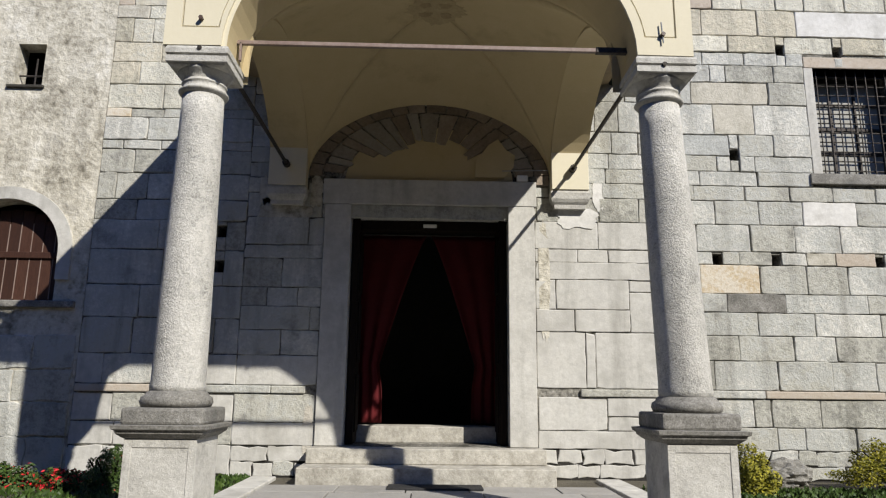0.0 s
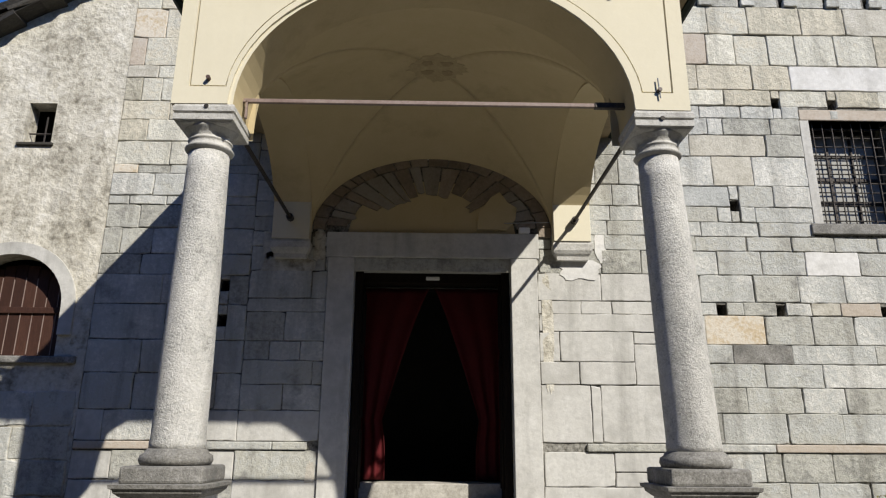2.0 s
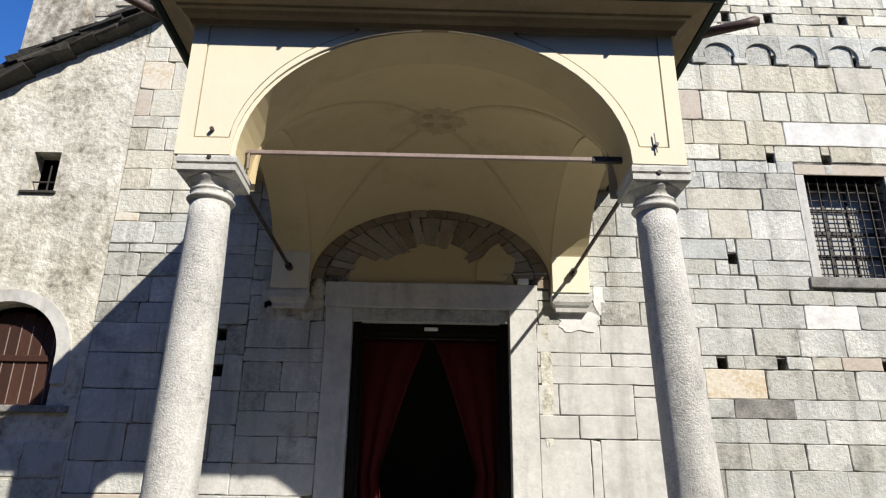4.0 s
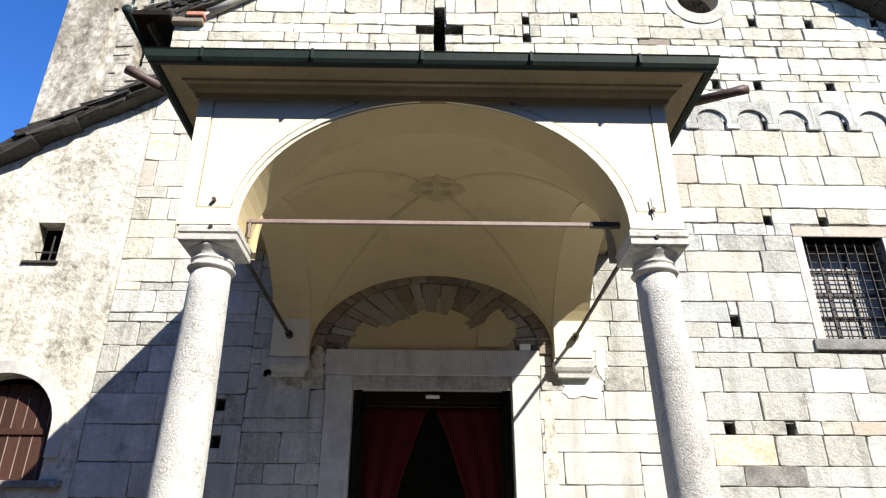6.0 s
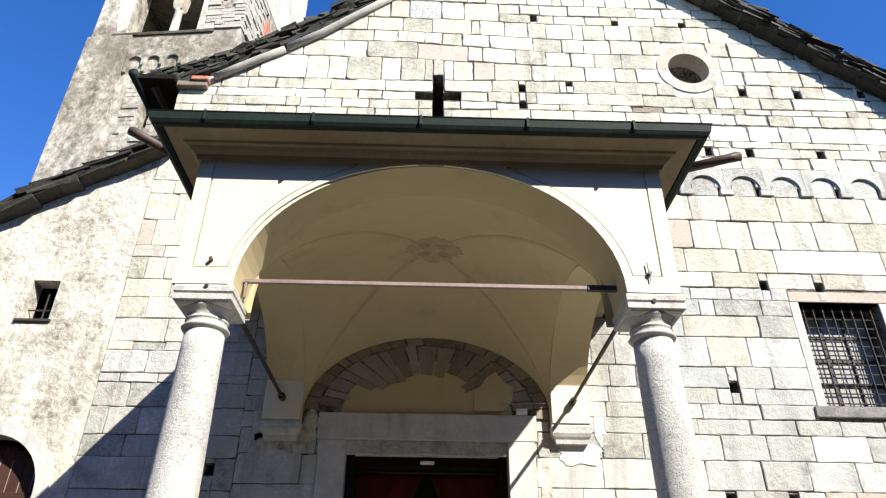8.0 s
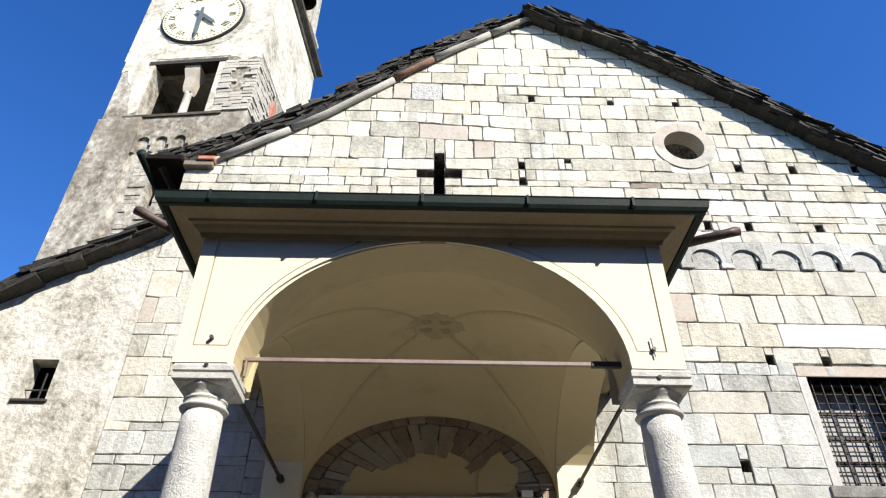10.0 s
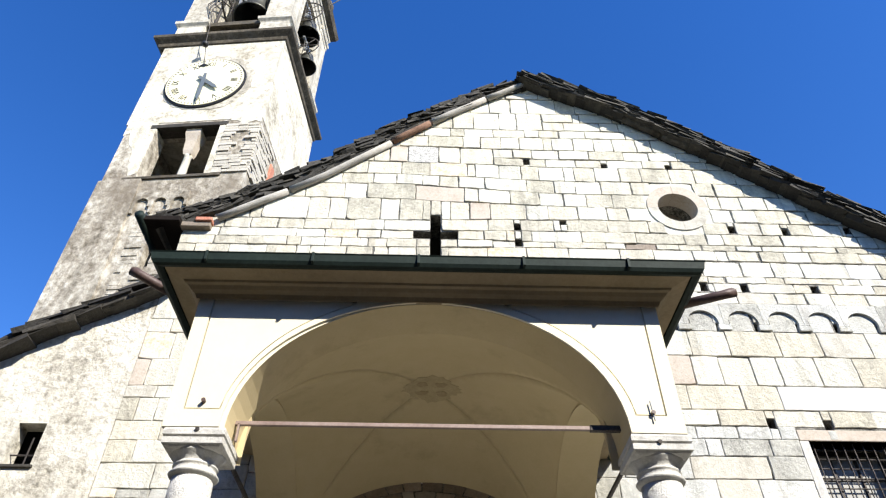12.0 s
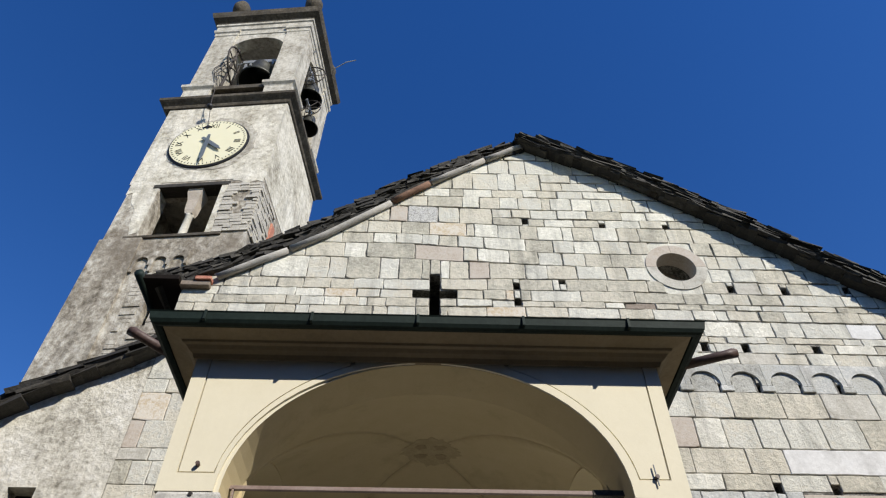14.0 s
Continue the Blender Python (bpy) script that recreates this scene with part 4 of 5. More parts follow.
part("front_tie_rod", box(bmesh.new(), -1.60, 1.64, -3.285, -3.25, 3.785, 3.82, 0.004), M_ROD, porch, "flat brown tie bar across the arch")
part("tie_sleeve", box(bmesh.new(), 1.38, 1.645, -3.292, -3.243, 3.778, 3.827, 0.004), M_IRON, porch)
part("tie_bracket", box(bmesh.new(), -1.575, -1.558, -3.285, -3.25, 3.64, 3.80, 0.003), M_ROD, porch)
part("spout", spout((-2.46, -3.35, 5.11), (-2.86, -3.45, 5.30)), M_COPPER, porch, "brown pipe spout", smooth=True)
part("spout", spout((2.44, -3.35, 5.08), (2.95, -3.45, 5.17)), M_COPPER, porch, "brown pipe spout", smooth=True)
for x in np.arange(-2.0, 2.3, 0.95):
    part("gutter_clip", box(bmesh.new(), x - 0.012, x + 0.012, PY0 - 0.418, PY0 - 0.37, 5.06, 5.166, 0.002), M_GUTTER, porch)
rs = random.Random(21)
for x0, x1 in ((-1.75, -1.1), (1.0, 1.75), (1.9, 2.35)):
    part("eave_slab", box(bmesh.new(), x0, x1, PY0 - 0.36, PY0 + 0.3, 5.158, 5.19, 0.004), M_SLATE, porch)

# lunette over the door: voussoirs round a plain plaster tympanum
tym = thing("lunette", "worn brown stone relieving arch with a plaster field over the lintel", "relieving arch", at=(0, 0, 3.66))
tym.matrix_world = Matrix.Identity(4)


def arch_pt(a, f):
    """A point of the lunette at angle a and share f of the way out from the centre to the vault."""
    return (MID + 1.545 * f * math.cos(radians(a)), 3.664 + 1.045 * f * math.sin(radians(a)))


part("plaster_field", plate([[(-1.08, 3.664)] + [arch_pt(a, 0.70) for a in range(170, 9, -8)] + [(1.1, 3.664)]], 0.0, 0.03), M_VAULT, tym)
part("backing", plate([[arch_pt(a, 1.02) for a in range(0, 181, 6)]], 0.008, 0.028), M_LUNETTE, tym)
a = 174.0
while a > 8:
    w = rs.uniform(6.5, 12)
    fi = rs.uniform(0.44, 0.56) + (0.2 if a > 155 or a < 40 else 0.0)
    seg = [arch_pt(q, fi + rs.uniform(-0.02, 0.02)) for q in (a - 0.5, a - w / 2, a - w + 0.5)] + [arch_pt(q, 0.885 + rs.uniform(-0.012, 0.012)) for q in (a - w + 0.5, a - w / 2, a - 0.5)]
    part("voussoir", plate([seg], -0.012 - rs.uniform(0, 0.02), 0.03), M_LUNETTE if rs.random() < 0.35 else M_BROWNGREY, tym)
    a -= w
a = 178.0
while a > 4:
    w = rs.uniform(5, 14)
    seg = [arch_pt(q, 0.895 + rs.uniform(-0.01, 0.01)) for q in (a - 0.4, a - w / 2, a - w + 0.4)] + [arch_pt(q, 1.0) for q in (a - w + 0.4, a - w / 2, a - 0.4)]
    part("voussoir", plate([seg], -0.02 - rs.uniform(0, 0.02), 0.03), M_LUNETTE, tym)
    a -= w
part("plaster_patch", plate([[(0.62, 3.95), (0.78, 4.16), (0.9, 4.24), (1.0, 4.1), (1.12, 4.02), (1.1, 3.86), (0.98, 3.72), (0.6, 3.72)]], -0.045, 0.0), M_VAULT, tym)
part("wire", tube([(0.95, -0.06, 3.80), (1.55, -0.06, 3.82)], 0.006, 6), M_STEEL, tym)
tagged(part("wall_lamp", box(bmesh.new(), 1.14, 1.28, -0.09, -0.0, 3.665, 3.74, 0.01), M_LAMP), "small white lamp box standing on the lintel", "lamp")

# ragged plaster patches round the corbels
def patch(cx, cz, rx, rz, seed, mat, y=-0.022):
    rp = random.Random(seed)
    pts = []
    for k in range(26):
        a = 2 * math.pi * k / 26
        q = max(abs(math.cos(a)), abs(math.sin(a))) ** -0.6 * rp.uniform(0.82, 1.1)
        pts.append((cx + rx * q * math.cos(a), cz + rz * q * math.sin(a)))
    return part("plaster_patch", plate([pts], y, 0.012), mat, wall_front, "ragged remains of white plaster")


patch(1.92, 3.2, 0.27, 0.14, 1, M_WHITE)
patch(-1.83, 3.22, 0.33, 0.2, 2, M_PLASTER)
patch(-2.08, 3.5, 0.08, 0.2, 3, M_PLASTER)
patch(-1.43, 3.5, 0.08, 0.22, 4, M_PLASTER)
patch(2.2, 3.55, 0.08, 0.25, 5, M_WHITE)
patch(1.48, 2.4, 0.07, 0.75, 6, M_PLASTER, -0.016)
patch(-1.4, 0.55, 0.06, 0.3, 7, M_RUBBLE, -0.018)

# ---- doorway ----
def curtain(name, s):
    b = bmesh.new()
    n, m = 26, 30
    rows = []
    for j in range(m + 1):
        z = 3.14 - 2.56 * j / m
        f = min(1.0, (3.14 - z) / 1.8)
        inner = 0.03 + 0.62 * f ** 0.85 if z > 1.33 else 0.65 - 0.05 * math.sin(min(1, (1.33 - z) / 0.5) * math.pi / 2)
        r = []
        for i in range(n + 1):
            u = i / n
            x = 0.97 + (inner - 0.97) * u
            amp = 0.010 + 0.016 * f
            r.append(b.verts.new((0.02 + s * x, 0.92 + amp * math.sin(u * 17 + 0.6 * math.sin(j * 0.2)) + 0.05 * f, z)))
        rows.append(r)
    for j in range(m):
        for i in range(n):
            b.faces.new((rows[j][i], rows[j][i + 1], rows[j + 1][i + 1], rows[j + 1][i]))
    e = bmesh.ops.extrude_face_region(b, geom=b.faces[:])
    bmesh.ops.translate(b, verts=[v for v in e["geom"] if isinstance(v, bmesh.types.BMVert)], vec=(0, 0.008, 0))
    return tagged(part(name, b, M_RED, smooth=True), "red cloth curtain tied back inside the church door", "curtain", "door curtains")


curtain("curtain", -1)
curtain("curtain", 1)
tagged(part("curtain_rod", tube([(-1.0, 0.92, 3.15), (1.04, 0.92, 3.15)], 0.015, 8), M_IRON), "thin dark curtain rod inside the doorway", "curtain rod")
for s in (-1, 1):
    d = thing("door_leaf", "dark wooden church door leaf standing open", "door", "door leaves")
    x0 = -0.965 if s < 0 else 0.925
    part("leaf", box(bmesh.new(), x0, x0 + 0.09, 0.13, 0.62, 0.36, 3.2, 0.01), M_DARKWOOD, d)
    for z0, z1 in ((0.5, 1.2), (1.35, 2.1), (2.25, 2.95)):
        xx = -0.875 if s < 0 else 0.905
        part("panel", box(bmesh.new(), xx, xx + 0.02, 0.2, 0.55, z0, z1, 0.006), M_DARKWOOD, d)
tagged(part("transom", box(bmesh.new(), -0.97, 1.02, 0.30, 0.5, 3.08, 3.2, 0.005), M_DARKWOOD), "dark wooden transom over the open door", "transom")
tagged(part("emergency_lamp", box(bmesh.new(), -0.06, 0.12, 0.24, 0.3, 3.11, 3.15, 0.01), M_LAMP), "small white lamp on the transom", "lamp")

# ---- window with iron grille ----
x0, x1, z0, z1 = WINDOW
win = thing("window_1", "barred window with dusty panes in a stone frame", "window", kind="structure")
part("jamb", box(bmesh.new(), x0 - 0.13, x0 - 0.002, -0.012, 0.3, z0, z1 - 0.003, 0.008), M_SURROUND, win)
part("jamb", box(bmesh.new(), x1 + 0.002, x1 + 0.13, -0.012, 0.3, z0, z1 - 0.003, 0.008), M_SURROUND, win)
part("lintel", box(bmesh.new(), x0 - 0.12, x1 + 0.3, -0.015, 0.3, z1, z1 + 0.16, 0.01), M_PINK, win, "brownish stone lintel")
part("window_sill", box(bmesh.new(), x0 - 0.19, x1 + 0.2, -0.05, 0.3, z0 - 0.15, z0 - 0.003, 0.012), M_BASE, win)
fr = plate([rect(x0 + 0.01, x1 - 0.01, z0 + 0.01, z1 - 0.01)] + [rect(x0 + 0.07 + 0.345 * i, x0 + 0.07 + 0.345 * i + 0.31, z0 + 0.07 + 0.355 * j, z0 + 0.07 + 0.355 * j + 0.315) for i in range(3) for j in range(4)], 0.32, 0.36)
part("window_frame", fr, M_IRON, win)
for i in range(3):
    for j in range(4):
        part("pane", box(bmesh.new(), x0 + 0.065 + 0.345 * i, x0 + 0.385 + 0.345 * i, 0.338, 0.342, z0 + 0.065 + 0.355 * j, z0 + 0.39 + 0.355 * j), M_GLASS, win)
grille = thing("window_grille", "rusty woven iron grille set in the window opening", "grille")
for i in range(8):
    x = x0 + 0.09 + i * (x1 - x0 - 0.18) / 7
    part("bar", tube([(x, 0.08, z0 - 0.0), (x, 0.08, z1)], 0.009, 6), M_IRON, grille)
for j in range(11):
    z = z0 + 0.08 + j * (z1 - z0 - 0.16) / 10
    part("bar", tube([(x0 - 0.0, 0.10, z), (x1, 0.10, z)], 0.009, 6), M_IRON, grille)

# ---- oculus and blind arches of the front ----
oc = thing("oculus", "round window with a pale stone ring", "window", kind="structure")
for k in range(4):
    a0, a1 = 90 * k + 2, 90 * k + 91.4
    seg = [(OCULUS[0] + 0.355 * math.cos(radians(a)), OCULUS[1] + 0.355 * math.sin(radians(a))) for a in np.linspace(a0, a1, 14)] + [(OCULUS[0] + 0.545 * math.cos(radians(a)), OCULUS[1] + 0.56 * math.sin(radians(a))) for a in np.linspace(a1, a0, 14)]
    part("ring_stone", plate([seg], -0.022, 0.3), M_PINK if k < 2 else M_BUFF, oc)
part("ring_bed", plate([circle(OCULUS[0], OCULUS[1], 0.72, 0.72, 32), circle(OCULUS[0], OCULUS[1], 0.4, 0.4, 32)], -0.001, 0.02), M_STONE_FAR, oc)
part("pane", plate([circle(OCULUS[0], OCULUS[1], 0.36, 0.36, 32)], 0.52, 0.56), M_LUNETTE, oc, "boarded back of the round window")
for i in range(8):
    cx = 3.62 + 0.625 * i
    nl = [(cx - 0.31, 7.28), (cx - 0.235, 7.28), (cx - 0.235, 7.31)] + circle(cx, 7.31, 0.235, 0.23, 16, 180, 0, True)[1:-1] + [(cx + 0.235, 7.31), (cx + 0.235, 7.28), (cx + 0.31, 7.28), (cx + 0.31, 7.68), (cx - 0.31, 7.68)]
    part("blind_arch", plate([nl], -0.045, 0.025), M_STONE, wall_front, "carved blind arch")
    part("arch_corbel", box(bmesh.new(), cx - 0.41, cx - 0.215, -0.05, 0.03, 7.175, 7.276, 0.01), M_STONE, wall_front)
    part("arch_back", box(bmesh.new(), cx - 0.2, cx + 0.13 + 0.06 * (i % 2), -0.004, 0.03, 7.18, 7.55, 0.0), M_STONE, wall_front)

tagged(part('brick_stub', box(bmesh.new(), -4.24, -3.74, -0.13, 0.02, 9.07, 9.17, 0.015), M_LUNETTE, nave_roof), 'weathered stone block at the eave')
part('brick', box(bmesh.new(), -4.0, -3.72, -0.17, 0.02, 9.174, 9.25, 0.012), M_BRICK, nave_roof)

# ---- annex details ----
# near-black sheet in place of the shade behind the annex openings
tagged(boxed("wall_annex_inner", None, M_DARK, -6.4, LEFT - 0.02, 0.505, 0.56, 1.6, 5.8, 0.0), "near-black sheet standing for the unlit inside behind the annex openings", "wall", kind="structure")
aw = thing("window_2", "arched window closed with brown wooden shutters", "window", kind="structure")
acx, ar = (AW[0] + AW[1]) / 2, (AW[1] - AW[0]) / 2
oute = circle(acx, 2.66, ar + 0.17, 0.82, 24, 0, 180, True)
inne = circle(acx, 2.66, ar + 0.002, 0.662, 24, 180, 0, True)
part("arch_band", plate([[(AW[1] + 0.17, 2.3)] + oute + [(AW[0] - 0.17, 2.3), (AW[0] - 0.002, 2.3)] + inne + [(AW[1] + 0.002, 2.3)]], -0.045, -0.005), M_SURROUND, aw)
part("window_sill", box(bmesh.new(), AW[0] - 0.2, AW[1] + 0.28, -0.06, 0.2, 1.95, 2.035, 0.012), M_BASE, aw)
for i in range(9):
    bx0 = AW[0] + 0.02 + i * (2 * ar - 0.04) / 9
    bx1 = bx0 + (2 * ar - 0.04) / 9 - 0.008
    mx = (bx0 + bx1) / 2
    h = 2.60 + 0.64 * math.sqrt(max(0.05, 1 - ((mx - acx) / ar) ** 2))
    part("shutter_board", box(bmesh.new(), bx0, bx1, 0.2, 0.23, 2.04, h, 0.004), M_WOOD, aw)
for i in range(1, 9):
    sx_ = AW[0] + 0.02 + i * (2 * ar - 0.04) / 9 - 0.004
    h = 2.52 + 0.62 * math.sqrt(max(0.02, 1 - ((sx_ - acx) / ar) ** 2))
    part("worn_edge", box(bmesh.new(), sx_ - 0.005, sx_ + 0.005, 0.194, 0.21, 2.08, h - rs.uniform(0, 0.25), 0.001), M_ROD, aw)
part("batten", box(bmesh.new(), AW[0] + 0.02, AW[1] - 0.02, 0.17, 0.199, 2.60, 2.68, 0.006), M_WOOD, aw)
w3 = thing("window_3", "small square barred opening in the plaster", "window", kind="structure")
part("bar", tube([(-5.26, 0.1, 4.87), (-5.26, 0.1, 5.3)], 0.012, 6), M_IRON, w3)
part("bar", tube([(-5.47, 0.1, 5.05), (-5.1, 0.1, 5.05)], 0.012, 6), M_IRON, w3)
part("window_sill", box(bmesh.new(), -5.54, -5.06, -0.05, 0.2, 4.83, 4.868, 0.006), M_SLATE, w3)

# ---- string courses at the foot of the wall ----
for xa, xb in ((-4.2, -1.44), (1.9, 8.34)):
    x = xa
    while x < xb - 0.2:
        w = min(rs.uniform(0.7, 1.5), xb - x)
        part("string_course", box(bmesh.new(), x, x + w - 0.008, -0.045, 0.03, 0.955, 1.045, 0.012), rs.choice((M_STONE, M_STONE, M_PINK)), wall_front)
        x += w

# ---- paving ----
paving = tagged(new("pavement"), "grey stone slabs on the porch floor with pale kerbs", "pavement", kind="structure")
y = -0.78
while y > -4.4:
    d = rs.uniform(0.45, 0.65)
    x = -1.68
    while x < 1.95:
        w = min(rs.uniform(0.5, 1.0), 1.98 - x)
        if w > 0.12:
            part("slab", box(bmesh.new(), x, x + w - 0.012, y - d + 0.012, y, -0.06, rs.uniform(-0.006, 0.004), 0.006), M_PAVE, paving)
        x += w
    y -= d
for kx in (-1.99, 2.0):
    for k in range(3):
        part("kerb", box(bmesh.new(), kx, kx + 0.29, -0.2 - 0.95 * (k + 1) + 0.01, -0.2 - 0.95 * k, -0.08, 0.02, 0.012), M_SURROUND, paving)


# ---- planting ----
def leaves(name, mat, cx, cy, z0, rx, ry, h, n, size, seed, label, cat, petals=0, up=0.6):
    rl = random.Random(seed)
    def cloud(count, sz, low, mat_, nm, parent):
        b = bmesh.new()
        for _ in range(count):
            while True:
                p = Vector((rl.uniform(-1, 1), rl.uniform(-1, 1), rl.uniform(0, 1)))
                lump = 0.72 + 0.28 * noise.noise(Vector((p.x * 2.3 + seed, p.y * 2.3, p.z * 3)))
                q = math.sqrt(p.x ** 2 + p.y ** 2 + (p.z * 0.95) ** 2)
                if low * lump < q < lump * 1.08:
                    break
            c = Vector((cx + p.x * rx, cy + p.y * ry, z0 + p.z * h))
            nrm = (Vector((p.x, p.y, p.z * 0.7 + up)).normalized() + Vector((rl.gauss(0, 0.5), rl.gauss(0, 0.5), rl.gauss(0, 0.5)))).normalized()
            t = nrm.cross(Vector((rl.gauss(0, 1), rl.gauss(0, 1), rl.gauss(0, 1)))).normalized()
            w = nrm.cross(t)
            s = sz * rl.uniform(0.6, 1.3)
            vs = [b.verts.new(c + v) for v in (-t * s, w * s * 0.5 + nrm * s * 0.15, t * s, -w * s * 0.5 + nrm * s * 0.15)]
            b.faces.new(vs)
        return part(nm, b, mat_, parent)
    plant = thing(name, label, cat)
    cloud(n, size, 0.35, mat, "foliage", plant)
    b = bmesh.new()
    for k in range(7):
        a = 2 * math.pi * k / 7
        tube([(cx, cy, -0.03), (cx + 0.35 * rx * math.cos(a), cy + 0.35 * ry * math.sin(a), z0 + h * 0.35), (cx + 0.6 * rx * math.cos(a), cy + 0.6 * ry * math.sin(a), z0 + h * 0.65)], 0.007, 5, b)
    part("stem_cluster", b, M_DARKWOOD, plant)
    if petals:
        cloud(petals, size * 0.9, 0.8, M_PETAL, "blossom", plant)
    return plant


leaves("shrub", M_GOLD, 3.42, -1.1, 0.0, 0.36, 0.35, 0.55, 5200, 0.018, 3, "yellow-green clipped shrub growing by the church wall", "shrub")
leaves("shrub", M_GOLD, 5.25, -0.75, 0.05, 0.85, 0.4, 0.55, 9000, 0.019, 4, "spreading yellow-green shrub growing by the church wall", "shrub")
leaves("shrub", M_LEAF, -3.15, -1.2, 0.0, 0.36, 0.4, 0.46, 4600, 0.018, 5, "green leafy shrub with a few red blossoms", "shrub", 40)
leaves("flower_clump", M_LEAF, -3.65, -1.15, 0.0, 0.34, 0.3, 0.22, 1300, 0.024, 6, "low clump of red flowers and green leaves", "flowers", 420)
leaves("flower_clump", M_LEAF, -4.35, -1.05, 0.0, 0.48, 0.35, 0.3, 1900, 0.024, 7, "low clump of red flowers and green leaves", "flowers", 180)
leaves("flower_clump", M_GOLD, -5.0, -1.0, 0.0, 0.4, 0.35, 0.28, 1500, 0.024, 8, "low clump of yellowish leaves with red flowers", "flowers", 120)
b = bmesh.new()
rg = random.Random(12)
for xa, xb, ya, yb, n in ((2.35, 7.0, -2.4, -0.85, 9000), (-2.6, -2.0, -1.6, -0.05, 900), (-6.5, -2.3, -2.2, -0.2, 4000)):
    for _ in range(n):
        x, y = rg.uniform(xa, xb), rg.uniform(ya, yb)
        c = Vector((x, y, -0.02))
        t = Vector((rg.gauss(0, 0.4), rg.gauss(0, 0.4), 1)).normalized() * rg.uniform(0.03, 0.08)
        w = Vector((rg.gauss(0, 1), rg.gauss(0, 1), 0)).normalized() * rg.uniform(0.012, 0.024)
        b.faces.new([b.verts.new(v) for v in (c - w * 0.5, c + t * 0.6 - w, c + t, c + t * 0.6 + w)])
tagged(part("ground_cover", b, M_LEAF), "low green ground cover in the flower bed", "ground cover", kind="stuff")
b = bmesh.new()
bmesh.ops.create_icosphere(b, subdivisions=4, radius=1)
for v in b.verts:
    q = v.co.copy()
    v.co = Vector((4.15 + q.x * 0.34, -0.3 + q.y * 0.2, 0.1 + q.z * 0.17)) * 1.0 + q * 0.05 * noise.noise(q * 3) + q * 0.03 * noise.noise(q * 9)
tagged(part("boulder", b, M_BASE), "dark rough boulder lying in the bed at the wall foot", "boulder")
# ---- stones of the front wall ----
SPECIAL = [(3.87, 2.42, M_OCHRE), (-4.0, 6.73, M_OCHRE), (-4.1, 6.28, M_PINK), (-3.84, 5.96, M_BUFF), (-4.06, 4.52, M_OCHRE), (-1.55, 9.07, M_OCHRE), (0.18, 10.13, M_PINK), (0.33, 10.79, M_OCHRE),
           (0.86, 9.72, M_PINK), (-0.7, 11.2, M_PINK), (-0.16, 11.22, M_STREAKED), (7.14, 8.45, M_WHITE), (5.44, 9.36, M_BUFF), (3.75, 8.9, M_LUNETTE), (1.42, 9.1, M_OCHRE), (1.46, 8.7, M_OCHRE),
           (4.18, 2.11, M_BASE), (5.61, 6.02, M_WHITE), (5.23, 3.2, M_WHITE), (3.67, 4.17, M_BLUISH), (4.34, 4.97, M_BUFF), (5.03, 2.71, M_BUFF), (5.47, 2.69, M_PINK), (4.07, 4.6, M_BUFF), (3.72, 6.5, M_PINK), (5.28, 7.83, M_BUFF), (6.4, 6.95, M_BUFF)]
BARRED = [(-1.312, 1.362, -1, 3.33), (-1.345, 1.395, 3.33, 3.665), (-1.54, 1.56, 3.6, 4.70), (WINDOW[0] - 0.135, WINDOW[1] + 0.135, WINDOW[2] - 0.16, WINDOW[3] + 0.0), (WINDOW[0] - 0.125, WINDOW[1] + 0.305, WINDOW[3], WINDOW[3] + 0.165),
          CROSS_V, (CROSS_H[0], CROSS_V[0], CROSS_H[2], CROSS_H[3]), (CROSS_V[1], CROSS_H[1], CROSS_H[2], CROSS_H[3]), (3.3, 8.4, 7.17, 7.68), (1.365, 2.95, 0.55, 2.4), (-4.3, -1.4, 0.95, 1.05), (1.9, 8.4, 0.95, 1.05)] + [(x - 0.06, x + 0.06, z - 0.075, z + 0.075) for x, z in PUTLOGS]
rw = random.Random(17)


def clip(poly, a, b_, c):
    out = []
    for i, p in enumerate(poly):
        q = poly[(i + 1) % len(poly)]
        dp, dq = a * p[0] + b_ * p[1] - c, a * q[0] + b_ * q[1] - c
        if dp <= 0:
            out.append(p)
        if dp * dq < 0:
            t = dp / (dp - dq)
            out.append((p[0] + (q[0] - p[0]) * t, p[1] + (q[1] - p[1]) * t))
    return out


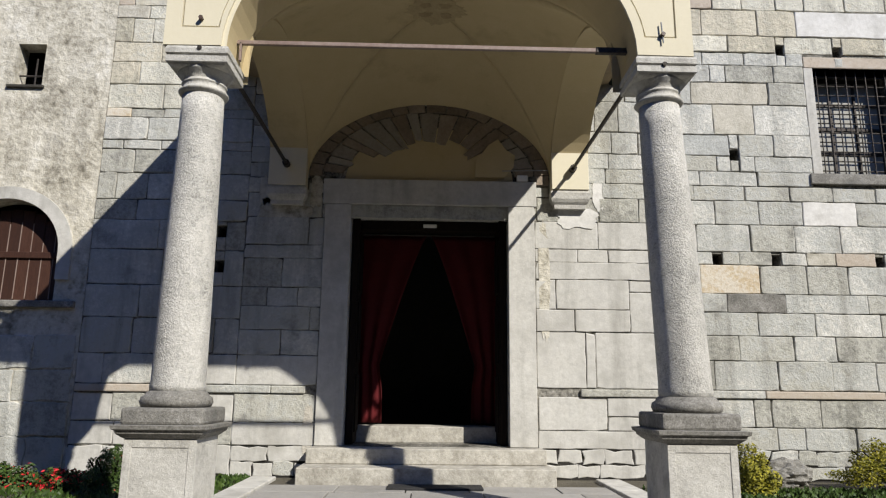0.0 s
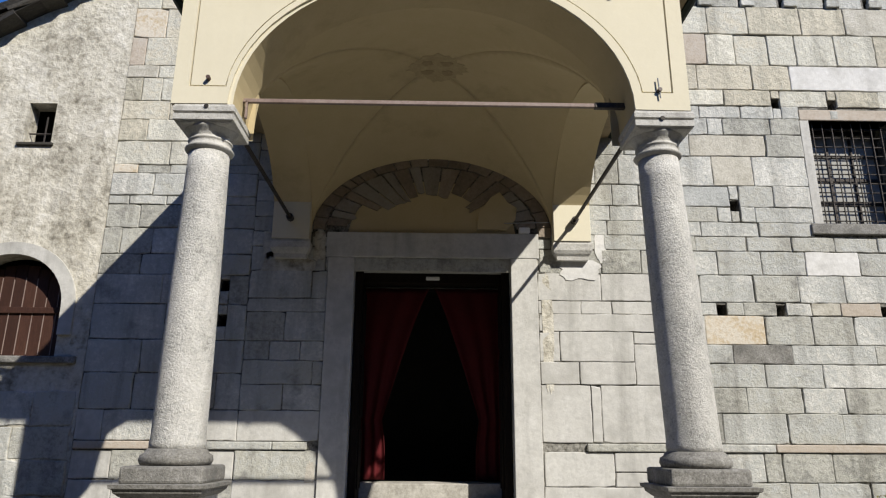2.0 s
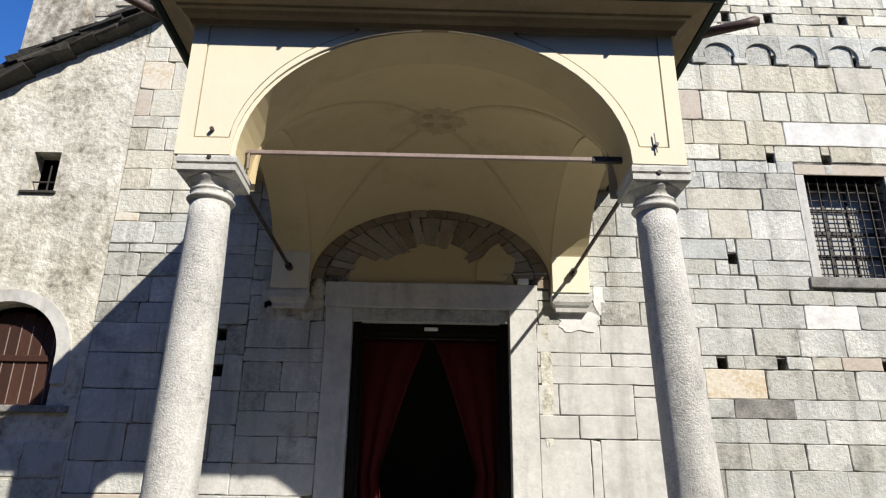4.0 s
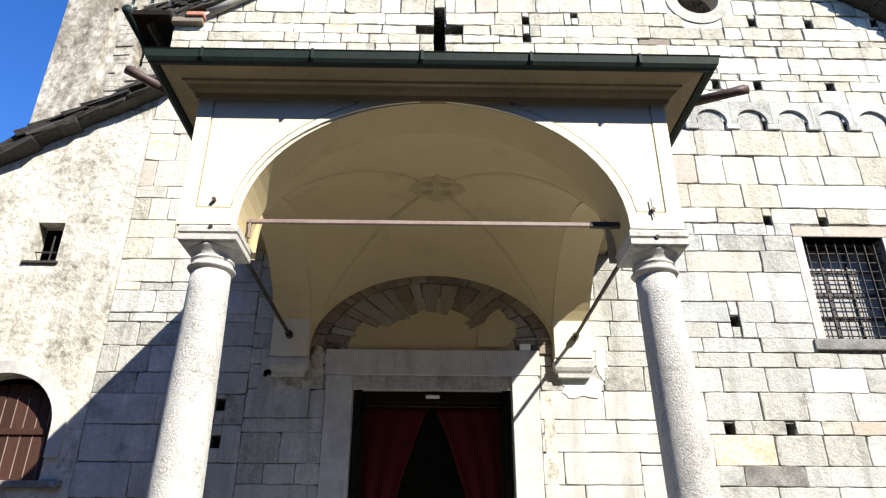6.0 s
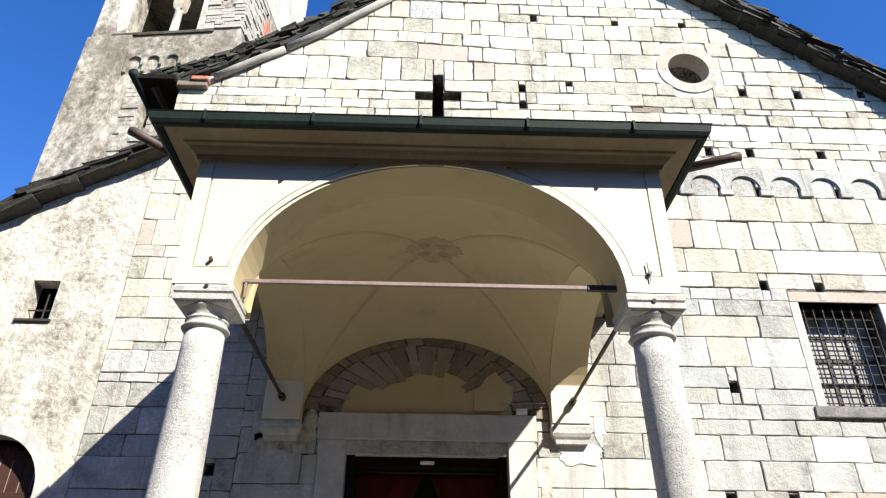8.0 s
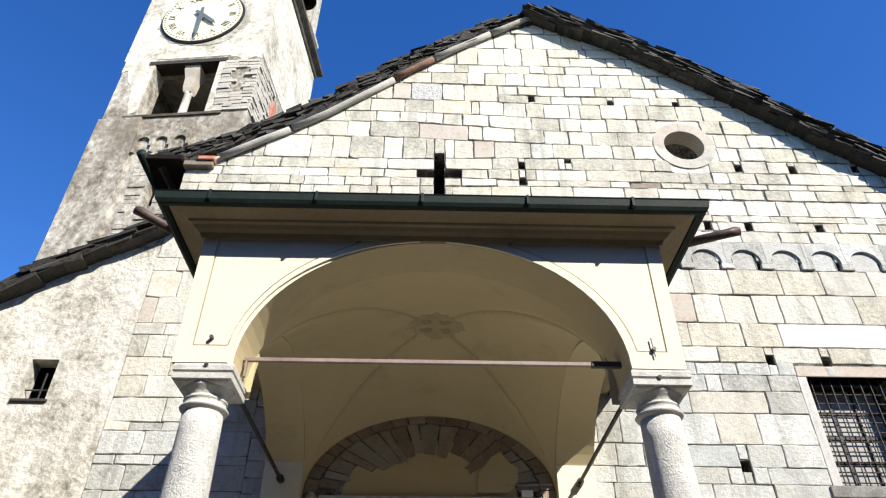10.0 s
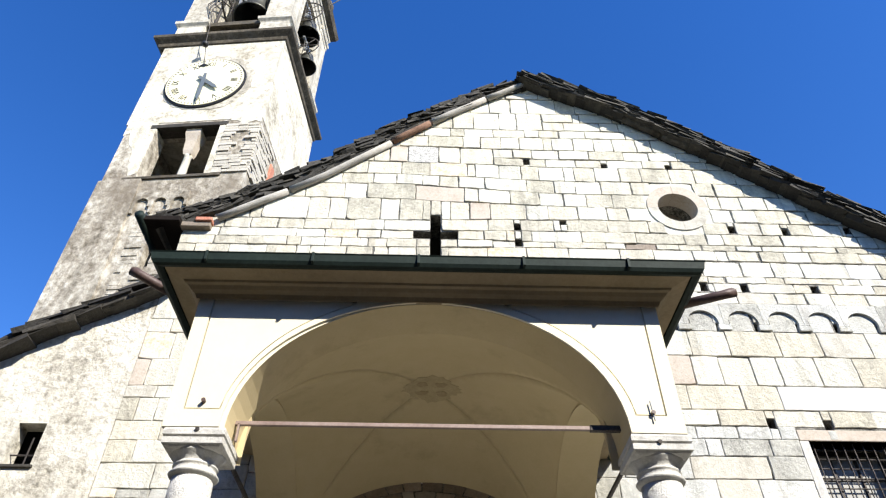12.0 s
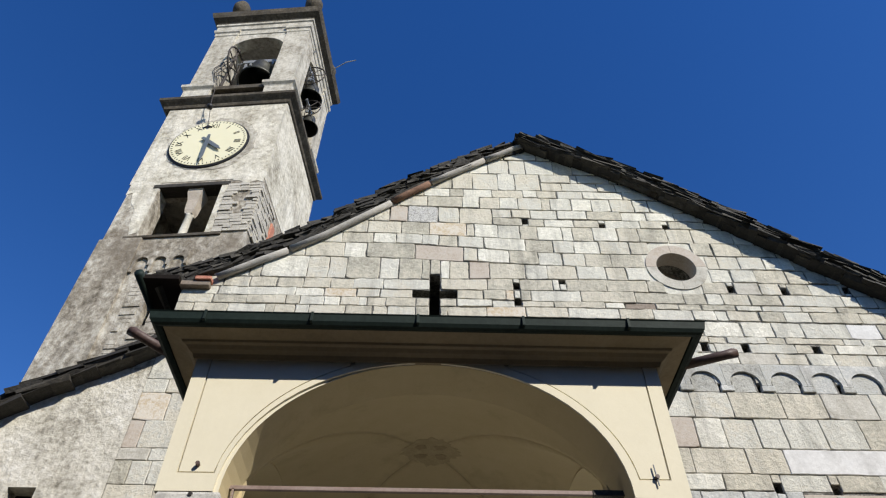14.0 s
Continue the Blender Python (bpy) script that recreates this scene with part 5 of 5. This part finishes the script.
def stone_into(b, poly, rough, y_off=0.0):
    """A stone with a dressed, slightly uneven face, worn outline and eased edges."""
    n = len(poly)
    cx, cz = sum(p[0] for p in poly) / n, sum(p[1] for p in poly) / n
    ring = []
    for i, p in enumerate(poly):
        q = poly[(i + 1) % n]
        chip = rw.uniform(0.006, 0.03) if rw.random() < 0.3 else 0.004
        ring.append((p[0] + (cx - p[0]) * chip + rw.uniform(-rough, rough) * 0.6, p[1] + (cz - p[1]) * chip * 3 + rw.uniform(-rough, rough) * 0.6))
        if math.dist(p, q) > 0.12:
            kk = max(1, int(math.dist(p, q) / 0.13))
            bow = rw.uniform(-0.5, 0.9) * rough
            for k in range(kk):
                f = (k + rw.uniform(0.7, 1.3)) / (kk + 1)
                w = bow * math.sin(math.pi * f) / max(0.1, math.dist(p, ((cx), (cz))))
                ring.append((p[0] + (q[0] - p[0]) * f + (cx - p[0]) * w * 0.4 + rw.uniform(-rough, rough) * 0.7, p[1] + (q[1] - p[1]) * f + (cz - p[1]) * w + rw.uniform(-rough, rough) * 0.6))
    proud = rw.uniform(-0.004, 0.013)
    tx, tz = rw.uniform(-0.016, 0.016), rw.uniform(-0.02, 0.02)
    layers = []
    for inset, y in ((0.0, 0.03), (0.0, -0.003 - proud), (0.004, -0.009 - proud), (0.011, -0.0115 - proud)):
        lay_ = []
        for x, z in ring:
            d = math.hypot(x - cx, z - cz) or 1
            k = max(0.3, 1 - inset / d * 1.3)
            xx, zz = cx + (x - cx) * k, cz + (z - cz) * k
            lay_.append(b.verts.new((xx, y_off + y + (tx * (xx - cx) + tz * (zz - cz) if y < 0.02 else 0), zz)))
        layers.append(lay_)
    m = len(ring)
    for a, c in zip(layers, layers[1:]):
        for i in range(m):
            b.faces.new((a[i], a[(i + 1) % m], c[(i + 1) % m], c[i]))
    b.faces.new(layers[-1])


for px0, px1, pz0, pz1 in ((1.367, 1.98, 1.05, 1.74), (1.98, 2.1, 1.05, 1.74), (2.1, 2.95, 1.05, 1.74), (1.367, 1.85, 1.74, 2.02), (1.85, 2.55, 1.74, 2.02), (2.55, 2.95, 1.74, 2.25), (1.367, 1.62, 2.02, 2.4), (1.62, 2.55, 2.02, 2.4), (2.55, 2.95, 2.25, 2.4), (1.38, 2.22, 0.55, 0.95), (2.22, 2.95, 0.72, 0.95), (2.22, 2.95, 0.55, 0.72)):
    b = bmesh.new()
    stone_into(b, [(px0 + 0.004, pz0 + 0.004), (px1 - 0.004, pz0 + 0.004), (px1 - 0.004, pz1 - 0.004), (px0 + 0.004, pz1 - 0.004)], 0.006)
    part("stone", b, M_SURROUND, wall_front)

far = bmesh.new()
singles = 0


def put_stone(x0, x1, bottom, top, zm):
    """One stone between two joints; bottom and top are heights as functions of x."""
    global singles
    g = [(rw.uniform(0.005, 0.010) if rw.random() < (0.22 if zm < 7.6 else 0.4) else rw.uniform(0.001, 0.0035)) * (1.0 if zm < 7.6 else 1.5) for _ in range(4)]
    poly = [(x0 + g[0], bottom(x0) + g[1]), (x1 - g[2], bottom(x1) + g[1]), (x1 - g[2], top(x1) - g[3]), (x0 + g[0], top(x0) - g[3])]
    poly = clip(poly, -(APEX_Z - EAVE_Z), APEX_X - LEFT, -(APEX_Z - EAVE_Z) * LEFT + (APEX_X - LEFT) * (EAVE_Z - 0.02))
    gr = gable_z(RIGHT)
    if len(poly) > 2:
        poly = clip(poly, APEX_Z - gr, RIGHT - APEX_X, (APEX_Z - gr) * RIGHT + (RIGHT - APEX_X) * (gr - 0.02))
    xm = (x0 + x1) / 2
    if len(poly) < 3 or x1 - x0 < 0.035 or top(xm) - bottom(xm) < 0.03:
        return
    rough = (0.008 if zm < 7.6 else 0.013) if zm > 0.3 else 0.03
    mat = None
    for sx_, sz_, sm in SPECIAL:
        if x0 < sx_ < x1 and bottom(xm) < sz_ < top(xm):
            mat = sm
    if mat or (singles < 300 and zm < 5.6 and -4.3 < x0 < 7.0):
        b = bmesh.new()
        stone_into(b, poly, rough)
        if not mat:
            mat = M_SURROUND if (1.3 < x0 < 2.9 and zm < 3.3) or (x0 < -1.3 and zm < 1.5 and rw.random() < 0.6) else M_STONE
        part("stone", b, mat, wall_front)
        singles += 1
    else:
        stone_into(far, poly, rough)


def course(z0, z1, xa, xb, *joints, left=None):
    """One course from xa to xb with its known joints and chance ones beyond them; left: its heights at the left end where it slopes."""
    lo = lambda x: z0 + ((left[0] - z0) * min(1, max(0, (2.2 - x) / 2.8)) if left else 0)
    hi = lambda x: z1 + ((left[1] - z1) * min(1, max(0, (2.2 - x) / 2.8)) if left else 0)
    spans, fillers = [(xa, xb)], []
    zm = (z0 + z1) / 2
    for bx0, bx1, bz0, bz1 in BARRED:
        xm = (max(xa, bx0) + min(xb, bx1)) / 2
        za, zb = lo(xm), hi(xm)
        if min(zb, bz1) - max(za, bz0) < 0.12 * (zb - za) or bx1 < xa or bx0 > xb:
            continue
        spans = [s for a, c in spans for s in ((a, min(c, bx0)), (max(a, bx1), c)) if s[1] - s[0] > 0.04]
        if bz1 < zb - 0.05 and bz1 > za:
            fillers.append((max(xa, bx0), min(xb, bx1), bz1, zb))
        if bz0 > za + 0.05 and bz0 < zb:
            fillers.append((max(xa, bx0), min(xb, bx1), za, bz0))
    ox, ozz, orad = OCULUS[0], OCULUS[1], 0.56
    if abs(zm - ozz) < orad + (z1 - z0) * 0.3:
        half = math.sqrt(max(0.01, orad ** 2 - (max(0, abs(zm - ozz) - (z1 - z0) * 0.2)) ** 2))
        spans = [s for a, c in spans for s in ((a, min(c, ox - half)), (max(a, ox + half), c)) if s[1] - s[0] > 0.04]
    if zm < 0.3:
        w0, w1 = 0.2, 0.55
    elif z1 - z0 > 0.3:
        w0, w1 = (0.42, 1.0) if zm < 7.6 else (0.3, 0.75)
    else:
        w0, w1 = (0.3, 0.95) if zm < 7.6 else (0.24, 0.7)
    for a, c in spans:
        x = a
        while x < c - 0.02:
            known = [j for j in joints if j > x + 0.05]
            if known and joints[0] <= x + 0.05:
                w = known[0] - x
            else:
                w = rw.uniform(w0, w1)
                if known and known[0] - x < w + w0 * 0.6:
                    w = known[0] - x
            if c - x - w < (0.06 if known else w0 * 0.6):
                w = c - x
            put_stone(x, min(c, x + w), lo, hi, zm)
            x += w
    for x0, x1, za, zb in fillers:
        if x1 - x0 > 0.05:
            put_stone(x0, x1, lambda x: za, lambda x: zb, zm)


SEAM = -2.3
# foot of the wall and the face right of the seam, from below upwards
course(0.0, 0.16, SEAM, RIGHT)
course(0.16, 0.34, SEAM, RIGHT)
course(0.34, 0.61, SEAM, RIGHT)
course(0.61, 0.95, SEAM, RIGHT, 1.46, 2.2, 3.2, 4.03, 4.24, 4.85, 5.7)
course(1.05, 1.41, SEAM, RIGHT, 2.95, 3.47, 3.57, 4.37, 5.04, 5.6)
course(1.41, 1.72, SEAM, RIGHT, 2.95, 3.3, 3.9, 4.59, 5.13)
course(1.72, 2.01, SEAM, RIGHT, 1.55, 2.15, 2.6, 3.4, 4.17, 4.89, 5.74)
course(2.01, 2.25, SEAM, RIGHT, 1.55, 2.05, 2.5, 3.15, 3.79, 4.54, 5.59)
course(2.25, 2.62, SEAM, RIGHT, 1.9, 2.55, 2.95, 3.47, 4.24, 4.84, 5.37)
course(2.62, 2.79, SEAM, RIGHT, 2.3, 2.9, 3.3, 3.99, 4.86, 5.24)
course(2.79, 3.15, SEAM, RIGHT, 2.18, 2.85, 3.45, 4.15, 4.73, 5.34)
course(3.15, 3.47, SEAM, RIGHT, 2.2, 2.72, 3.25, 3.71, 4.29, 4.87, 5.58)
course(3.47, 3.67, SEAM, RIGHT, 2.25, 2.8, 3.45, 4.12, 4.72, 5.29, 5.86)
course(3.67, 3.87, SEAM, RIGHT, 2.3, 2.9, 3.54, 4.31, 5.02)
course(3.87, 4.08, SEAM, RIGHT, 2.35, 2.8, 3.2, 3.79, 4.29, 5.01)
course(4.08, 4.38, SEAM, RIGHT, 2.4, 2.75, 3.3, 3.99, 4.56, 5.01)
course(4.38, 4.81, SEAM, RIGHT, 2.5, 3.1, 3.78, 4.33, 5.03)
course(4.81, 5.13, SEAM, RIGHT, 2.6, 3.5, 4.55, 5.03)
course(5.13, 5.38, SEAM, RIGHT, 3.1, 3.78, 3.99, 4.65, 5.06)
course(5.38, 5.57, SEAM, RIGHT, 3.2, 3.68, 4.26, 5.11)
course(5.57, 5.82, SEAM, RIGHT, 3.3, 4.05, 4.8, 5.66)
course(5.82, 6.21, SEAM, RIGHT, 3.0, 3.71, 4.49, 5.02, 6.62)
course(6.21, 6.71, SEAM, RIGHT, 3.3, 3.88, 4.29, 4.77, 5.16, 5.74, 6.31)
course(6.71, 7.17, SEAM, RIGHT, 3.3, 3.94, 4.52, 5.3, 5.94, 6.69)
course(7.17, 7.68, SEAM, RIGHT)
course(7.70, 7.93, SEAM, RIGHT, 4.3, 4.92, 5.55, 6.03, 6.45, 7.02)
course(7.93, 8.12, SEAM, RIGHT, 4.6, 5.18, 5.92, 6.58, 7.23)
course(8.12, 8.26, SEAM, RIGHT, 4.83, 5.5, 5.81, 6.77)
course(8.26, 8.58, LEFT, RIGHT, 4.5, 5.16, 5.68, 6.18, 6.95, 7.47)
# the strip between the annex and the porch
course(0.0, 0.34, LEFT, SEAM)
course(0.34, 0.61, LEFT, SEAM, -3.7, -3.2, -2.75)
course(0.61, 0.95, LEFT, SEAM, -3.75, -3.35, -2.9)
course(1.05, 1.41, LEFT, SEAM, -3.9, -3.3, -2.7)
course(1.41, 1.85, LEFT, SEAM, -3.6, -3.0, -2.6)
course(1.85, 2.25, LEFT, SEAM)
course(2.25, 2.7, LEFT, SEAM)
course(2.7, 3.08, LEFT, SEAM)
course(3.08, 3.35, LEFT, SEAM, -3.7, -3.1)
course(3.35, 3.70, LEFT, SEAM, -3.99, -3.59, -3.0)
course(3.70, 4.02, LEFT, SEAM, -3.79, -3.2)
course(4.02, 4.14, LEFT, SEAM, -3.96, -3.47)
course(4.14, 4.46, LEFT, SEAM, -3.66, -3.0)
course(4.46, 4.58, LEFT, SEAM, -3.9, -3.48)
course(4.58, 4.92, LEFT, SEAM, -3.5, -2.9)
course(4.92, 5.24, LEFT, SEAM, -3.84, -3.2)
course(5.24, 5.52, LEFT, SEAM, -3.58)
course(5.52, 5.87, LEFT, SEAM, -3.99, -3.72, -3.3)
course(5.87, 6.06, LEFT, SEAM, -3.3)
course(6.06, 6.5, LEFT, SEAM, -4.01, -3.4)
course(6.5, 6.97, LEFT, SEAM, -3.77, -3.2)
course(6.97, 7.22, LEFT, SEAM, -3.88, -3.3)
course(7.22, 7.75, LEFT, SEAM, -3.8, -3.2)
course(7.75, 8.26, LEFT, SEAM)
# the gable
course(8.60, 8.83, LEFT, RIGHT, -2.58, -2.25, -2.02, -1.41, -0.96, -0.71, -0.24, -0.05, 0.3, 0.95, 1.61, 2.32, 3.19, 3.76, 4.43, 4.81, 5.01, 5.55, 5.99, 6.43, 7.28, left=(8.56, 8.78))
course(8.83, 8.96, LEFT, RIGHT, -2.43, -2.19, -1.79, -1.51, -1.2, -1.06, -0.74, -0.25, 0.45, 1.05, 2.1, 2.98, 3.31, 3.84, 4.23, 4.62, 5.21, 5.65, 6.34, 6.93, 7.48, left=(8.78, 8.98))
course(8.96, 9.22, LEFT, RIGHT, -3.6, -2.29, -1.81, -1.25, -0.86, -0.3, 0.47, 0.91, 1.3, 1.73, 2.59, 3.53, 4.37, 4.76, 5.04, 5.51, 6.06, 6.64, 7.13, left=(8.98, 9.17))
course(9.22, 9.50, LEFT, RIGHT, -2.64, -2.19, -1.72, -1.33, -0.82, -0.01, 0.99, 1.44, 2.14, 2.35, 3.07, 3.8, 4.79, 5.28, 5.78, 6.29, 6.66, 7.2, left=(9.17, 9.41))
course(9.50, 9.83, LEFT, RIGHT, -2.96, -2.17, -1.8, -1.49, -0.9, -0.57, -0.15, 0.34, 0.68, 1.04, 1.68, 2.07, 2.61, 3.12, 3.49, 4.02, 4.87, 5.36, 5.79, 6.36, 6.72, left=(9.41, 9.95))
course(9.83, 10.17, LEFT, RIGHT, -2.28, -1.57, -1.18, -0.29, 0.59, 0.85, 1.42, 1.95, 2.38, 2.8, 3.27, 3.94, 5.22, 5.6, 6.06, 6.58, left=(9.95, 10.34))
course(10.17, 10.51, LEFT, RIGHT, -2.18, -1.66, -1.08, -0.65, -0.17, 0.13, 0.49, 0.97, 1.74, 2.25, 2.64, 3.11, 3.67, 4.07, 4.73, 5.21, 5.74, 6.37, left=(10.34, 10.62))
course(10.51, 10.90, LEFT, RIGHT, -1.69, -1.2, -0.58, -0.04, 0.66, 0.8, 1.25, 1.67, 1.99, 2.47, 2.66, 3.05, 3.5, 3.91, 4.46, 4.92, 5.69, left=(10.62, 10.96))
course(10.90, 11.38, LEFT, 1.16, -0.81, -0.47, 0.12, 0.52, left=(10.96, 11.42))
course(10.90, 11.12, 1.16, RIGHT, 1.75, 2.16, 2.73, 3.33, 4.0, 4.5)
course(11.12, 11.38, 1.16, RIGHT, 1.54, 1.91, 2.43, 3.01, 3.68, 4.18, 4.72)
course(11.38, 11.76, LEFT, RIGHT, -0.09, 0.59, 0.93, 1.33, 1.69, 2.16, 2.33, 2.75, 3.15, 3.52, 3.98, left=(11.42, 11.74))
course(11.76, 12.0, LEFT, RIGHT, 0.34, 0.62, 1.19, 1.82, 2.1, 2.5, 3.02, 3.83, left=(11.74, 12.0))
course(12.0, 12.54, LEFT, 2.2, 0.81, 1.33, 1.68)
course(12.0, 12.27, 2.2, RIGHT, 2.63, 3.35)
course(12.27, 12.54, 2.2, RIGHT, 2.98)
course(12.54, 13.02, LEFT, RIGHT, 1.15, 1.59, 1.93, 2.52, 2.92)
course(13.02, 13.22, LEFT, RIGHT, 1.5, 2.2)
course(13.22, 13.6, LEFT, RIGHT)
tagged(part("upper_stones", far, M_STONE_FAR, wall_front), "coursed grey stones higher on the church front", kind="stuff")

# bare blocks at the foot of the annex wall
for z0, z1, joints in ((0.0, 0.42, (-6.6, -5.7, -5.15, -4.7, -4.25)), (0.42, 0.82, (-6.6, -6.0, -5.3, -4.8, -4.25)), (0.82, 1.2, (-6.6, -5.6, -4.95, -4.25)), (1.2, 1.62, (-6.6, -5.9, -5.2, -4.75, -4.25))):
    for x0, x1 in zip(joints, joints[1:]):
        b = bmesh.new()
        stone_into(b, [(x0 + 0.006, z0 + 0.006), (x1 - 0.006, z0 + 0.006), (x1 - 0.006, z1 - 0.006), (x0 + 0.006, z1 - 0.006)], 0.02, -0.016)
        part("stone", b, M_STONE, annex)
